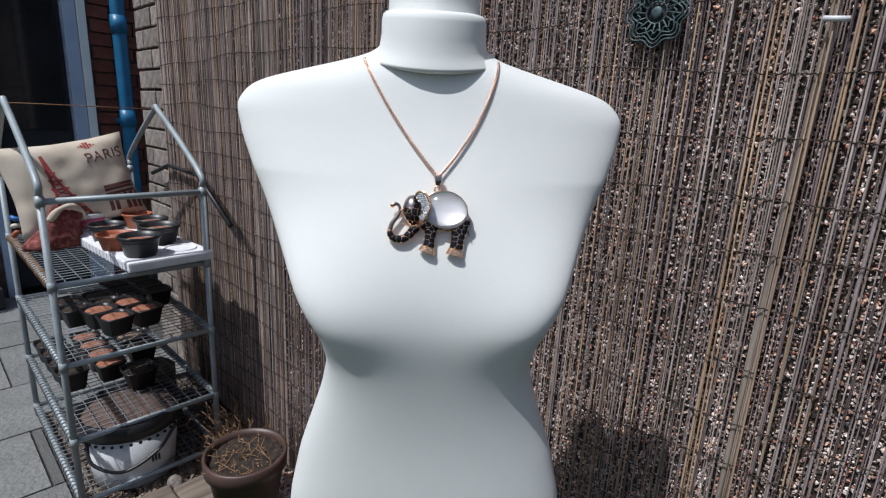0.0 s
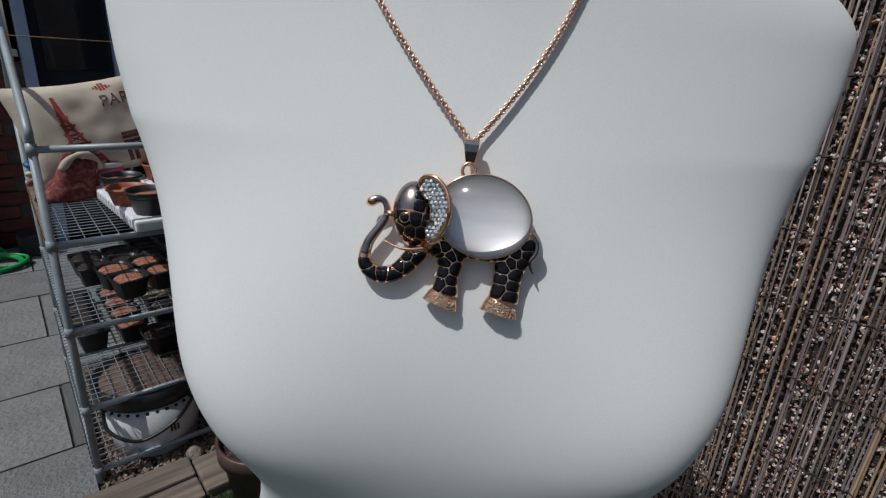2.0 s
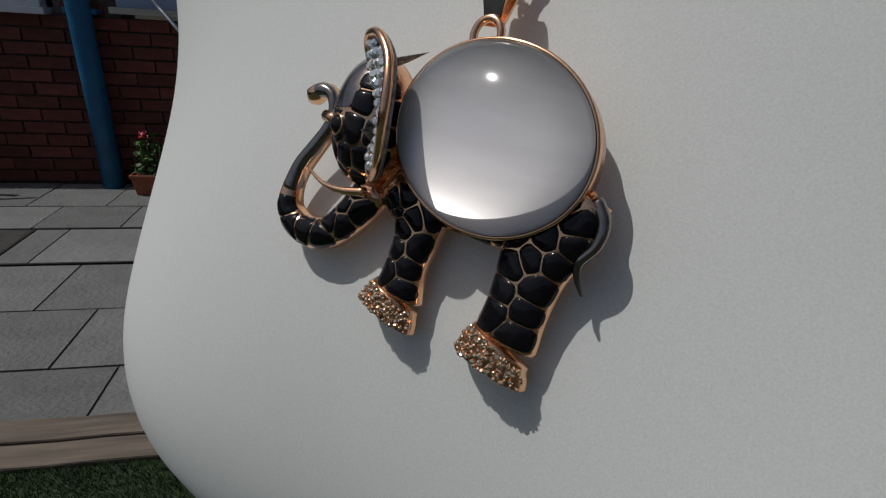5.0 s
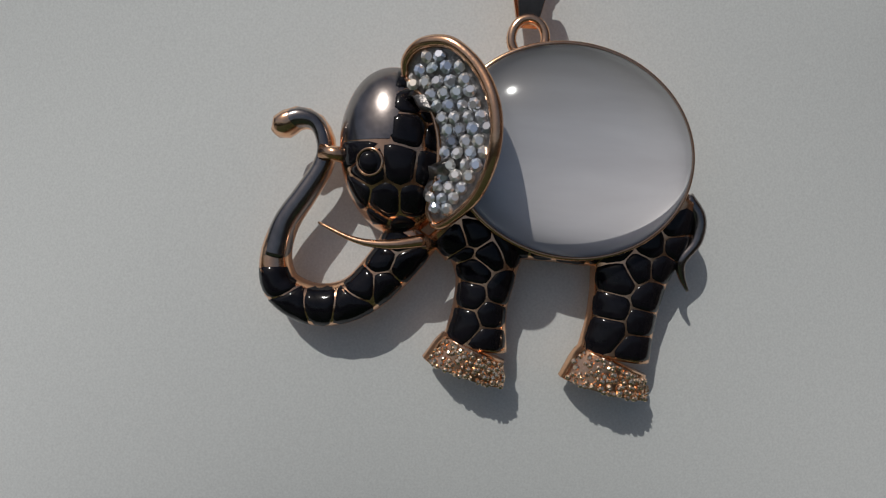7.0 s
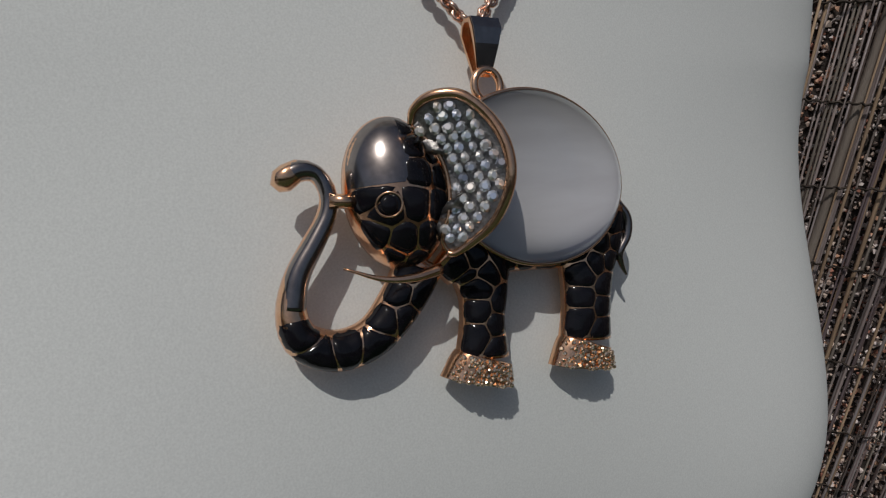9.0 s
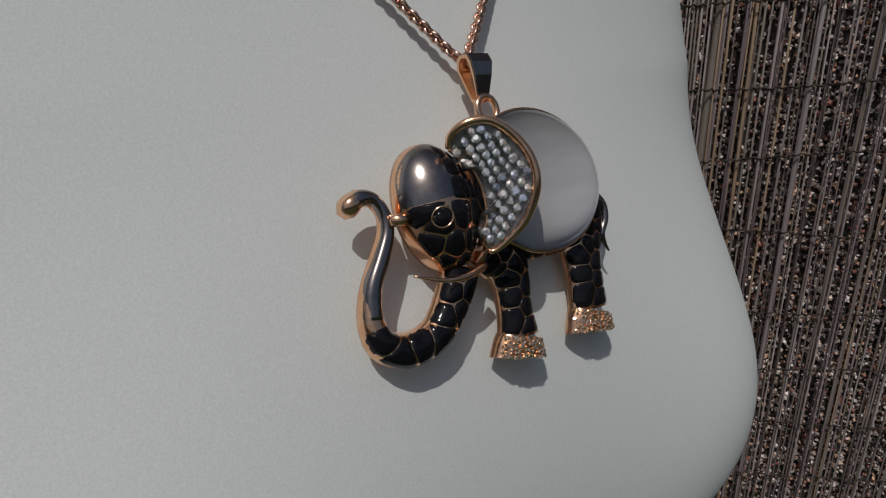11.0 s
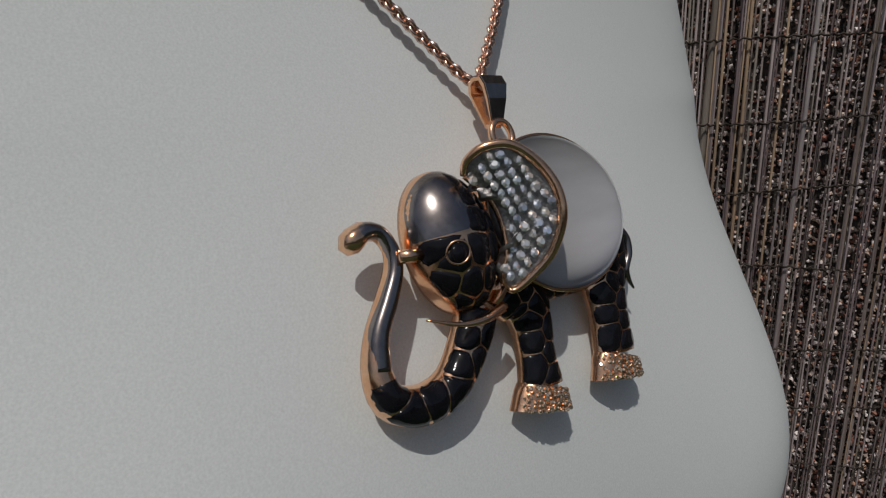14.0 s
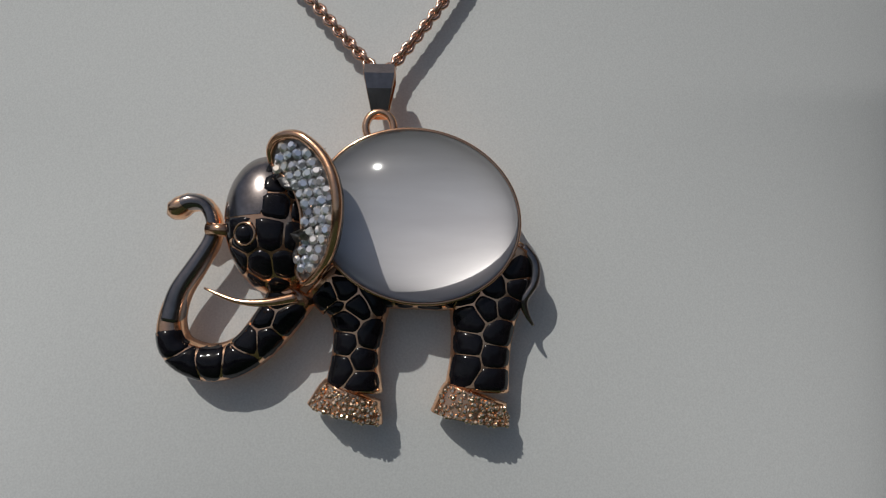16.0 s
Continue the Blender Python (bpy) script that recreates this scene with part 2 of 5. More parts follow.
# ---- builders ----
def link_mesh(name, bm, mat, smooth=True):
    me = bpy.data.meshes.new(name)
    bm.to_mesh(me)
    bm.free()
    me.materials.append(mat)
    if smooth:
        me.polygons.foreach_set("use_smooth", [True] * len(me.polygons))
    return me


def part(name, bm, mat, parent=None, label="", smooth=True, m=None):
    ob = new(name, link_mesh(name, bm, mat, smooth))
    if m is not None:
        ob.matrix_basis = m
    ob.parent = parent
    return tagged(ob, label)


def thing(name, label, category, m=None, group=""):
    ob = new(name)
    ob.empty_display_size = 0.02
    if m is not None:
        ob.matrix_basis = m
    return tagged(ob, label, category, group)


def structure(name, bm, mat, smooth=False, label=""):
    return tagged(part(name, bm, mat, None, label, smooth), kind="structure")


def box(bm, x0, x1, y0, y1, z0, z1, bev=0.0, m=None):
    r = bmesh.ops.create_cube(bm, size=1.0)
    vs = r["verts"]
    for v in vs:
        v.co = Vector(((x0 + x1) / 2 + v.co.x * (x1 - x0), (y0 + y1) / 2 + v.co.y * (y1 - y0), (z0 + z1) / 2 + v.co.z * (z1 - z0)))
        if m is not None:
            v.co = m @ v.co
    if bev:
        es = list({e for v in vs for e in v.link_edges})
        bmesh.ops.bevel(bm, geom=es, offset=bev, segments=2, affect="EDGES", profile=0.6)
    return bm


def boxed(*a, **k):
    return box(bmesh.new(), *a, **k)


def tube(bm, pts, rad, sides=8, caps=True):
    pts = [Vector(p) for p in pts]
    n = len(pts)
    rad = [rad] * n if not hasattr(rad, "__len__") else list(rad)
    ref = None
    rings = []
    for i, p in enumerate(pts):
        d = (pts[min(i + 1, n - 1)] - pts[max(i - 1, 0)]).normalized()
        if ref is None:
            ref = d.orthogonal().normalized()
        ref = (ref - d * ref.dot(d)).normalized()
        s = d.cross(ref)
        rings.append([bm.verts.new(p + (ref * math.cos(a) + s * math.sin(a)) * rad[i]) for a in (2 * math.pi * k / sides for k in range(sides))])
    for a, b in zip(rings, rings[1:]):
        for k in range(sides):
            bm.faces.new((a[k], a[(k + 1) % sides], b[(k + 1) % sides], b[k]))
    if caps:
        bm.faces.new(rings[0][::-1])
        bm.faces.new(rings[-1])
    return bm


def tubed(*a, **k):
    return tube(bmesh.new(), *a, **k)


def spline(pts, n):
    """A smooth line of n points through the given ones (any number of values each)."""
    p = np.array(pts, float)
    q = np.vstack([2 * p[0] - p[1], p, 2 * p[-1] - p[-2]])
    out = []
    for t in np.linspace(0, len(p) - 1 - 1e-9, n):
        i = int(t)
        f = t - i
        a, b, c, d = q[i], q[i + 1], q[i + 2], q[i + 3]
        out.append(0.5 * (2 * b + (c - a) * f + (2 * a - 5 * b + 4 * c - d) * f * f + (3 * b - a - 3 * c + d) * f ** 3))
    return np.array(out)


def lathe(bm, prof, sides=32, cx=0.0, cy=0.0):
    """Turns a profile of (radius, height) about an upright axis."""
    rings = [[bm.verts.new((cx + r * math.cos(2 * math.pi * k / sides), cy + r * math.sin(2 * math.pi * k / sides), z)) for k in range(sides)] for r, z in prof]
    for a, b in zip(rings, rings[1:]):
        for k in range(sides):
            bm.faces.new((a[k], a[(k + 1) % sides], b[(k + 1) % sides], b[k]))
    bm.faces.new(rings[0][::-1])
    bm.faces.new(rings[-1])
    return bm


def lathed(prof, sides=32):
    return lathe(bmesh.new(), prof, sides)


def from_lists(name, verts, faces, mat, smooth=False):
    me = bpy.data.meshes.new(name)
    me.from_pydata(verts, [], faces)
    me.materials.append(mat)
    me.update()
    if smooth:
        me.polygons.foreach_set("use_smooth", [True] * len(me.polygons))
    return new(name, me)


# ---- mannequin ----
CHEST = 1.05
ACROSS, INTO, UP = Vector((0.7115, -0.7027, 0)), Vector((0.7027, 0.7115, 0)), Vector((0, 0, 1))
LEVELS = [-0.42, -0.35, -0.29, -0.24, -0.2, -0.17, -0.14, -0.11, -0.07, -0.03, 0.01, 0.05, 0.08, 0.1, 0.115, 0.13, 0.145, 0.16, 0.19, 0.24]
HALF = [0.1537, 0.1428, 0.1356, 0.1241, 0.1102, 0.1001, 0.0934, 0.0967, 0.1198, 0.1382, 0.1549, 0.1720, 0.1803, 0.1652, 0.1100, 0.0534, 0.0455, 0.0433, 0.0415, 0.0388]
FRONT = [0.0017, -0.0031, -0.006, -0.0056, -0.0081, -0.0122, -0.0177, -0.0209, -0.0198, -0.0103, 0.0068, 0.0247, 0.0354, 0.0413, 0.0448, 0.0493, 0.0547, 0.06, 0.0601, 0.0602]
MID, LEAN, CORE, CORE_LOW = 0.0012, -0.0249, 0.0565, 0.0222
BUST_APART, BUST_UP, BUST_OUT, BUST_WIDE, BUST_RISE, BUST_DROP = (0.1229, 0.1258), -0.098, (0.0243, 0.0231), 0.0789, 0.0503, 0.70
YAW, BOXY, BOXY_LOW = 0.0137, 1.7219, 2.91
CHAIN_NECK = {-1: (-0.0630, 0.1217), 1: (0.0556, 0.1244)}
ZF = np.linspace(-0.44, 0.235, 271)


def smoothed(values, width):
    k = np.exp(-0.5 * (np.arange(-12, 13) / width) ** 2)
    f = np.interp(ZF, LEVELS, values)
    return np.convolve(np.pad(f, 12, mode="edge"), k / k.sum(), mode="valid")


HALF_F, FRONT_F = smoothed(HALF, 2.2), smoothed(FRONT, 8.0)


def bust(u, z):
    rise = BUST_RISE if z > BUST_UP else BUST_RISE * BUST_DROP
    return (BUST_OUT[1] * math.exp(-((u - BUST_APART[1]) / BUST_WIDE) ** 2) + BUST_OUT[0] * math.exp(-((u + BUST_APART[0]) / BUST_WIDE) ** 2)) * math.exp(-((z - BUST_UP) / rise) ** 2)


def section(z, f):
    """The squareness of the body's outline at that height, and how deep its widest line lies."""
    k = 1 / (1 + math.exp(-(z + 0.03) / 0.02))
    c = 1 / (1 + math.exp(-(z + 0.03) / 0.025))
    return BOXY_LOW + (BOXY - BOXY_LOW) * k, max(CORE_LOW + (CORE - CORE_LOW) * c, f + 0.04)


def turned(u, v, z):
    """From the body's own axes, which stand a little askew of the pendant's."""
    return math.cos(YAW) * u - math.sin(YAW) * (v - 0.08), math.sin(YAW) * u + math.cos(YAW) * (v - 0.08) + 0.08, z


def own_front(u, z):
    u = u - MID - LEAN * z
    a, f = np.interp(z, ZF, HALF_F), np.interp(z, ZF, FRONT_F)
    boxy, core = section(z, f)
    w = max(0.0, 1 - (abs(u) / a) ** boxy) ** (1 / boxy)
    return core - (core - f) * w - bust(u, z)


def chest_depth(u, z):
    """How far into the body the front surface lies at u across and z up from the pendant."""
    v = 0.02
    for _ in range(4):
        own = math.cos(YAW) * u + math.sin(YAW) * (v - 0.08)
        v = turned(own, own_front(own, z), z)[1]
    return v


def body_point(u, v, z):
    return ACROSS * u + INTO * v + UP * (CHEST + z)


NECK_MID, NECK_CORE, NECK_TOP = -0.003, 0.086, 0.160
NECK = [(-0.03, 0.055, 0.047), (0.0, 0.0605, 0.0525), (0.05, 0.0585, 0.0522), (0.15, 0.0535, 0.0508), (0.3, 0.0495, 0.0495), (0.55, 0.0478, 0.0488), (0.85, 0.0476, 0.0486), (0.95, 0.0466, 0.0476), (1.0, 0.044, 0.045), (1.04, 0.038, 0.039), (1.08, 0.02, 0.02), (1.09, 0.004, 0.004)]


def mannequin():
    bm = bmesh.new()
    sides = 96
    rings = []
    for i, z in enumerate(ZF):
        a, f = HALF_F[i], FRONT_F[i]
        boxy, core = section(z, f)
        ring = []
        for k in range(sides):
            t = 2 * math.pi * k / sides
            c, s = math.cos(t), math.sin(t)
            u = a * math.copysign(abs(c) ** (2 / boxy), c)
            e = abs(s) ** (2 / boxy)
            v = core - (core - f) * e - bust(u, z) * min(1, e * 2.2) if s > 0 else core + 0.07 * e * min(1.0, a / 0.1)
            ring.append(bm.verts.new(body_point(*turned(u + MID + LEAN * z, v, z))))
        rings.append(ring)
    for p, q in zip(rings, rings[1:]):
        for k in range(sides):
            bm.faces.new((p[k], p[(k + 1) % sides], q[(k + 1) % sides], q[k]))
    bm.faces.new(rings[0][::-1])
    bm.faces.new(rings[-1])
    # neck piece, sitting proud of the chest with a low edge in front
    rings = []
    for lift, half, deep in NECK:
        ring = []
        for k in range(sides):
            t = 2 * math.pi * k / sides
            c, s = math.cos(t), math.sin(t)
            low = 0.1225 - 0.0105 * max(0.0, s) ** 1.5
            z = low + (NECK_TOP + 0.006 * (1 - s) - low) * lift
            ring.append(bm.verts.new(body_point(NECK_MID + half * c, NECK_CORE - deep * s, z)))
        rings.append(ring)
    for p, q in zip(rings, rings[1:]):
        for k in range(sides):
            bm.faces.new((p[k], p[(k + 1) % sides], q[(k + 1) % sides], q[k]))
    bm.faces.new(rings[0][::-1])
    bm.faces.new(rings[-1])
    mid = body_point(MID, CORE + 0.01, 0)
    lathe(bm, [(0.15, 0.0), (0.15, 0.012), (0.03, 0.03), (0.014, 0.05), (0.014, CHEST - 0.4)], 24, mid.x, mid.y)
    bmesh.ops.recalc_face_normals(bm, faces=bm.faces)
    ob = part("mannequin", bm, MANNEQUIN)
    return tagged(ob, "pale grey-white female dress form torso with stretched jersey cover", "mannequin")


mannequin()

# ---- pendant, in millimetres in its own frame: x across, y into the chest, z up ----
HANG = Matrix([[0.712, 0.6588, 0.243], [-0.7016, 0.681, 0.2095], [-0.0275, -0.3197, 0.9471]]).to_4x4()
HANG = Matrix.Translation((0, 0, CHEST)) @ HANG @ Matrix.Scale(0.001, 4)
pendant = thing("elephant_pendant", "rose gold elephant pendant with black enamel and a pale cat's-eye stone", "pendant", HANG)


class Stroke:
    """A flattened tapering bar along a line of (x, z, half width)."""

    def __init__(self, pts, rise, base, n=40):
        p = spline(pts, n)
        self.p, self.r = p[:, :2], p[:, 2]
        d = np.gradient(self.p, axis=0)
        d /= np.linalg.norm(d, axis=1)[:, None]
        self.nrm = np.stack([-d[:, 1], d[:, 0]], 1)
        self.s = np.concatenate([[0], np.cumsum(np.linalg.norm(np.diff(self.p, axis=0), axis=1))])
        self.rise, self.base, self.length = rise, base, self.s[-1]

    def at(self, s, w, lift=0.0):
        """The point s along, w across (-1 to 1)."""
        x, z = (np.interp(s, self.s, self.p[:, k]) for k in (0, 1))
        nx, nz = (np.interp(s, self.s, self.nrm[:, k]) for k in (0, 1))
        r = np.interp(s, self.s, self.r)
        h = self.rise * min(1.0, r / 2.6) * math.sqrt(max(0.0, 1 - abs(w) ** 2.4))
        return Vector((x + nx * w * r, self.base - h - lift, z + nz * w * r))

    def mesh(self, across=14, back=-2.3):
        bm = bmesh.new()
        rows = []
        for s in np.linspace(0, self.length, 44):
            ws = [math.sin(math.pi * (k / across - 0.5)) for k in range(across + 1)]
            row = [self.at(s, w) for w in ws]
            a, b = row[0].copy(), row[-1].copy()
            a.y = b.y = back
            rows.append([bm.verts.new(v) for v in [a] + row + [b]])
        m = len(rows[0])
        for p, q in zip(rows, rows[1:]):
            for k in range(m):
                bm.faces.new((p[k], q[k], q[(k + 1) % m], p[(k + 1) % m]))
        bm.faces.new(rows[0])
        bm.faces.new(rows[-1][::-1])
        bmesh.ops.recalc_face_normals(bm, faces=bm.faces)
        return bm


def cells(seeds, inside, gap):
    """Rounded cells round each seed in a flat plane, kept apart by a gap and within the test."""
    out = []
    for i, c in enumerate(seeds):
        ring = []
        for k in range(24):
            d = np.array([math.cos(2 * math.pi * k / 24), math.sin(2 * math.pi * k / 24)])
            reach = 6.0
            for j, o in enumerate(seeds):
                if j != i:
                    v = o - c
                    g = np.linalg.norm(v)
                    cosine = v @ d
                    if cosine > 1e-6:
                        reach = min(reach, max(0.2, (g / 2 - gap) * g / cosine))
            r = 0.2
            while r < reach and inside(c + d * (r + 0.1)):
                r += 0.1
            ring.append(r)
        ring = 0.12 * np.roll(ring, 1) + 0.76 * np.array(ring) + 0.12 * np.roll(ring, -1)
        if np.mean(ring) > 0.45:
            out.append((c, ring))
    return out


def cell_mesh(c, ring, at):
    bm = bmesh.new()
    mid = bm.verts.new(at(c, 0.32))
    loops = []
    for f, lift in ((0.6, 0.29), (0.93, 0.15), (1.0, -0.08)):
        loops.append([bm.verts.new(at(c + r * f * np.array([math.cos(2 * math.pi * k / 24), math.sin(2 * math.pi * k / 24)]), lift)) for k, r in enumerate(ring)])
    for k in range(24):
        bm.faces.new((mid, loops[0][k], loops[0][(k + 1) % 24]))
        for a, b in zip(loops, loops[1:]):
            bm.faces.new((a[k], b[k], b[(k + 1) % 24], a[(k + 1) % 24]))
    bmesh.ops.recalc_face_normals(bm, faces=bm.faces)
    return bm


def enamel_on_stroke(st, owner, s0, s1, pitch, seed):
    rng = np.random.default_rng(seed)
    seeds = []
    row = 0
    s = s0 + pitch * 0.4
    while s < s1:
        r = np.interp(s, st.s, st.r)
        n = max(1, round(2 * r * 0.9 / pitch))
        for k in range(n):
            t = ((k + 0.5) / n - 0.5) * 2 * r * 0.86
            if n == 1:
                t = 0.0 if r < 2.4 else (0.25 * r if row % 2 else -0.25 * r)
            seeds.append(np.array([s + rng.uniform(-0.7, 0.7) + (0.45 * pitch if k % 2 else 0), t + rng.uniform(-0.4, 0.4)]))
        s += pitch * 0.92
        row += 1

    def inside(p):
        return s0 < p[0] < s1 and abs(p[1]) < 0.95 * np.interp(p[0], st.s, st.r) - 0.05

    def at(p, lift):
        r = np.interp(p[0], st.s, st.r)
        return st.at(float(np.clip(p[0], 0, st.length)), float(np.clip(p[1] / r, -0.97, 0.97)), lift)

    for c, ring in cells(seeds, inside, 0.13):
        part("enamel_cell", cell_mesh(c, ring, at), ENAMEL, owner)


def crystal_mesh():
    bm = bmesh.new()
    top = [bm.verts.new((0.55 * math.cos(k * math.pi / 4), -0.8, 0.55 * math.sin(k * math.pi / 4))) for k in range(8)]
    rim = [bm.verts.new((1.0 * math.cos((k + 0.5) * math.pi / 4), -0.35, 1.0 * math.sin((k + 0.5) * math.pi / 4))) for k in range(8)]
    low = bm.verts.new((0, 0.7, 0))
    bm.faces.new(top)
    for k in range(8):
        bm.faces.new((top[k], rim[k], top[(k + 1) % 8]))
        bm.faces.new((rim[k], rim[(k + 1) % 8], top[(k + 1) % 8]))
        bm.faces.new((rim[k], low, rim[(k + 1) % 8]))
    bmesh.ops.recalc_face_normals(bm, faces=bm.faces)
    return link_mesh("crystal", bm, CRYSTAL, False)


CRYSTAL_MESH = crystal_mesh()
GOLD_CRYSTAL_MESH = CRYSTAL_MESH.copy()
GOLD_CRYSTAL_MESH.materials[0] = GLITTER


def crystals(owner, spots, size, rng, me=CRYSTAL_MESH, tilt=0.5):
    for p in spots:
        ob = new("crystal", me)
        ob.matrix_basis = Matrix.LocRotScale(p, Euler((rng.uniform(-tilt, tilt), rng.uniform(0, 6), rng.uniform(-tilt, tilt))), Vector((size, size, size)))
        ob.parent = owner


rng = np.random.default_rng(4)
# trunk, with the upper half in plain metal
trunk_line = Stroke([(-9.8, -12.6, 4.4), (-13.6, -18.8, 4.0), (-18.8, -24.3, 3.5), (-25, -26.0, 3.4), (-30.4, -23.6, 3.0), (-31.8, -18.8, 2.4), (-30.5, -13.5, 2.0), (-27.6, -8.5, 1.8), (-25.2, -4.2, 1.6), (-24.7, -0.6, 1.4), (-26.3, 2.4, 1.4), (-29.1, 3.0, 1.8), (-31.6, 1.5, 2.0), (-32.7, 0.4, 0.9)], 3.4, -2.7, 80)
trunk = part("trunk", trunk_line.mesh(14, -2.4), GOLD, pendant, "rose gold raised trunk")
enamel_on_stroke(trunk_line, trunk, 1.5, 31.5, 4.6, 3)
upper = Stroke([(-31.7, -18.4, 2.1), (-30.4, -13.2, 1.85), (-27.5, -8.4, 1.66), (-25.2, -4.2, 1.42), (-24.8, -0.8, 1.25), (-26.3, 2.35, 1.25), (-29.1, 2.95, 1.6), (-31.8, 1.4, 1.5)], 3.0, -3.4, 40)
part("trunk_inlay", upper.mesh(14, -3.0), DARK_METAL, pendant, "polished dark metal upper trunk")
part("trunk_bridge", tubed([(-25.0, -5.4, -2.0), (-21.0, -6.0, -2.4)], 1.2, 10), GOLD, pendant)

# legs and feet
leg_lines = [
    ("front_leg", [(-4, -9.5, 6.5), (0.6, -14, 6.6), (1.5, -19, 5.0), (1.1, -24, 4.4), (0.8, -28.5, 4.9), (0.6, -31.0, 5.5)], [(0.6, -31.0, 5.5), (-0.1, -32.8, 6.3), (-0.8, -35.2, 7.1)], 5),
    ("hind_leg", [(30, -4.5, 4.5), (27.5, -9.5, 6.5), (25.0, -15, 6.7), (24.2, -21, 5.8), (23.8, -26, 5.6), (23.3, -31.0, 6.0)], [(23.2, -31.6, 6.0), (22.5, -33.6, 6.7), (22.0, -36.2, 7.4)], 8),
]
for name, pts, foot_pts, seed in leg_lines:
    st = Stroke(pts, 3.4, -2.4, 60)
    leg = part(name, st.mesh(), GOLD, pendant, "rose gold leg with black enamel cells")
    enamel_on_stroke(st, leg, 1.0, st.length - 0.4, 4.5, seed)
    ft = Stroke(foot_pts, 4.0, -2.6, 16)
    foot = part("foot", ft.mesh(), GOLD, pendant, "gold foot set with small stones")
    spots = []
    for s in np.linspace(0.4, ft.length - 0.3, 6):
        n = 15
        for k in range(n):
            spots.append(ft.at(float(np.clip(s + rng.uniform(-0.4, 0.4), 0.2, ft.length - 0.2)), ((k + 0.5 + rng.uniform(-0.45, 0.45)) / n - 0.5) * 1.86, 0.08))
    crystals(foot, spots, 0.47, rng, GOLD_CRYSTAL_MESH, 0.8)

# belly band under the stone and the plate that carries it
belly = Stroke([(-5.5, -10.5, 3.2), (2.5, -12.4, 3.6), (11.5, -13.6, 2.9), (20.5, -13.2, 3.2), (28.5, -9.5, 3.2), (32.0, -4.5, 2.2)], 2.8, -2.2, 50)
band = part("belly_band", belly.mesh(), GOLD, pendant)
enamel_on_stroke(belly, band, 1.0, belly.length - 1, 4.6, 12)


def ellipse_dome(cx, cz, a, b, turn, base, rise, flat=2.0, back=-2.3, rings=18, sides=64, power=0.5):
    bm = bmesh.new()
    ct, st = math.cos(turn), math.sin(turn)
    loops = []
    for i in range(rings + 1):
        q = math.sin(math.pi / 2 * i / rings)
        y = base - rise * (1 - q ** flat) ** power if i < rings else base
        loops.append((q, y))
    loops.append((1.0, back))
    vs = []
    for q, y in loops[1:]:
        vs.append([bm.verts.new((cx + a * q * math.cos(t) * ct - b * q * math.sin(t) * st, y, cz + a * q * math.cos(t) * st + b * q * math.sin(t) * ct)) for t in (2 * math.pi * k / sides for k in range(sides))])
    mid = bm.verts.new((cx, base - rise, cz))
    for k in range(sides):
        bm.faces.new((mid, vs[0][k], vs[0][(k + 1) % sides]))
    for p, q in zip(vs, vs[1:]):
        for k in range(sides):
            bm.faces.new((p[k], q[k], q[(k + 1) % sides], p[(k + 1) % sides]))
    bm.faces.new(vs[-1])
    bmesh.ops.recalc_face_normals(bm, faces=bm.faces)
    return bm


TURN = radians(-12)
SX, SZ, SA, SB = 12.2, 0.4, 18.5, 15.6
part("setting", ellipse_dome(SX, SZ, SA, SB, TURN, -6.6, 0.5), GOLD, pendant, "rose gold oval setting")
part("stone", ellipse_dome(SX, SZ, SA - 0.35, SB - 0.35, TURN, -7.2, 6.6, 2.0, -6.0, 32, 96, 0.72), STONE, pendant, "pale grey polished cat's-eye stone")
rim_pts = [(SX + (SA - 0.1) * math.cos(t) * math.cos(TURN) - (SB - 0.1) * math.sin(t) * math.sin(TURN), -6.7, SZ + (SA - 0.1) * math.cos(t) * math.sin(TURN) + (SB - 0.1) * math.sin(t) * math.cos(TURN)) for t in np.linspace(0, 2 * math.pi, 97)]
part("rim", tubed(rim_pts, 0.42, 8, False), GOLD, pendant, "rose gold rim round the stone")

# head: dark polished brow, enamel cells below it, eye
HX, HZ, HA, HB, HT = -13.7, -1.3, 8.7, 12.8, radians(7)
part("head", ellipse_dome(HX, HZ, HA, HB, HT, -3.4, 7.6), GOLD, pendant, "rose gold domed head")


def head_at(p, lift):
    x, z = p
    dx, dz = x - HX, z - HZ
    a = (dx * math.cos(HT) + dz * math.sin(HT)) / HA
    b = (-dx * math.sin(HT) + dz * math.cos(HT)) / HB
    return Vector((x, -3.4 - 7.6 * math.sqrt(max(0.0, 1 - a * a - b * b)) - lift, z))


def in_head(p, m=0.93):
    dx, dz = p[0] - HX, p[1] - HZ
    a = (dx * math.cos(HT) + dz * math.sin(HT)) / HA
    b = (-dx * math.sin(HT) + dz * math.cos(HT)) / HB
    return a * a + b * b < m * m


head = [o for o in pendant.children if o.name == "head"][0]
bm = bmesh.new()
rows = []
for i in range(17):
    row = []
    for k in range(25):
        ang, q = math.pi * (0.40 + 0.59 * k / 24), 0.97 * i / 16
        lx, lz = HA * q * math.cos(ang), HB * q * math.sin(ang)
        x, z = HX + lx * math.cos(HT) - lz * math.sin(HT), HZ + 1.4 + (lx * math.sin(HT) + lz * math.cos(HT)) * 0.88
        row.append(bm.verts.new(head_at((x, z), 0.16)))
    rows.append(row)
for a, b in zip(rows[1:], rows[2:]):
    for k in range(24):
        bm.faces.new((a[k], a[k + 1], b[k + 1], b[k]))
bmesh.ops.recalc_face_normals(bm, faces=bm.faces)
part("brow", bm, DARK_METAL, head, "polished dark metal brow")
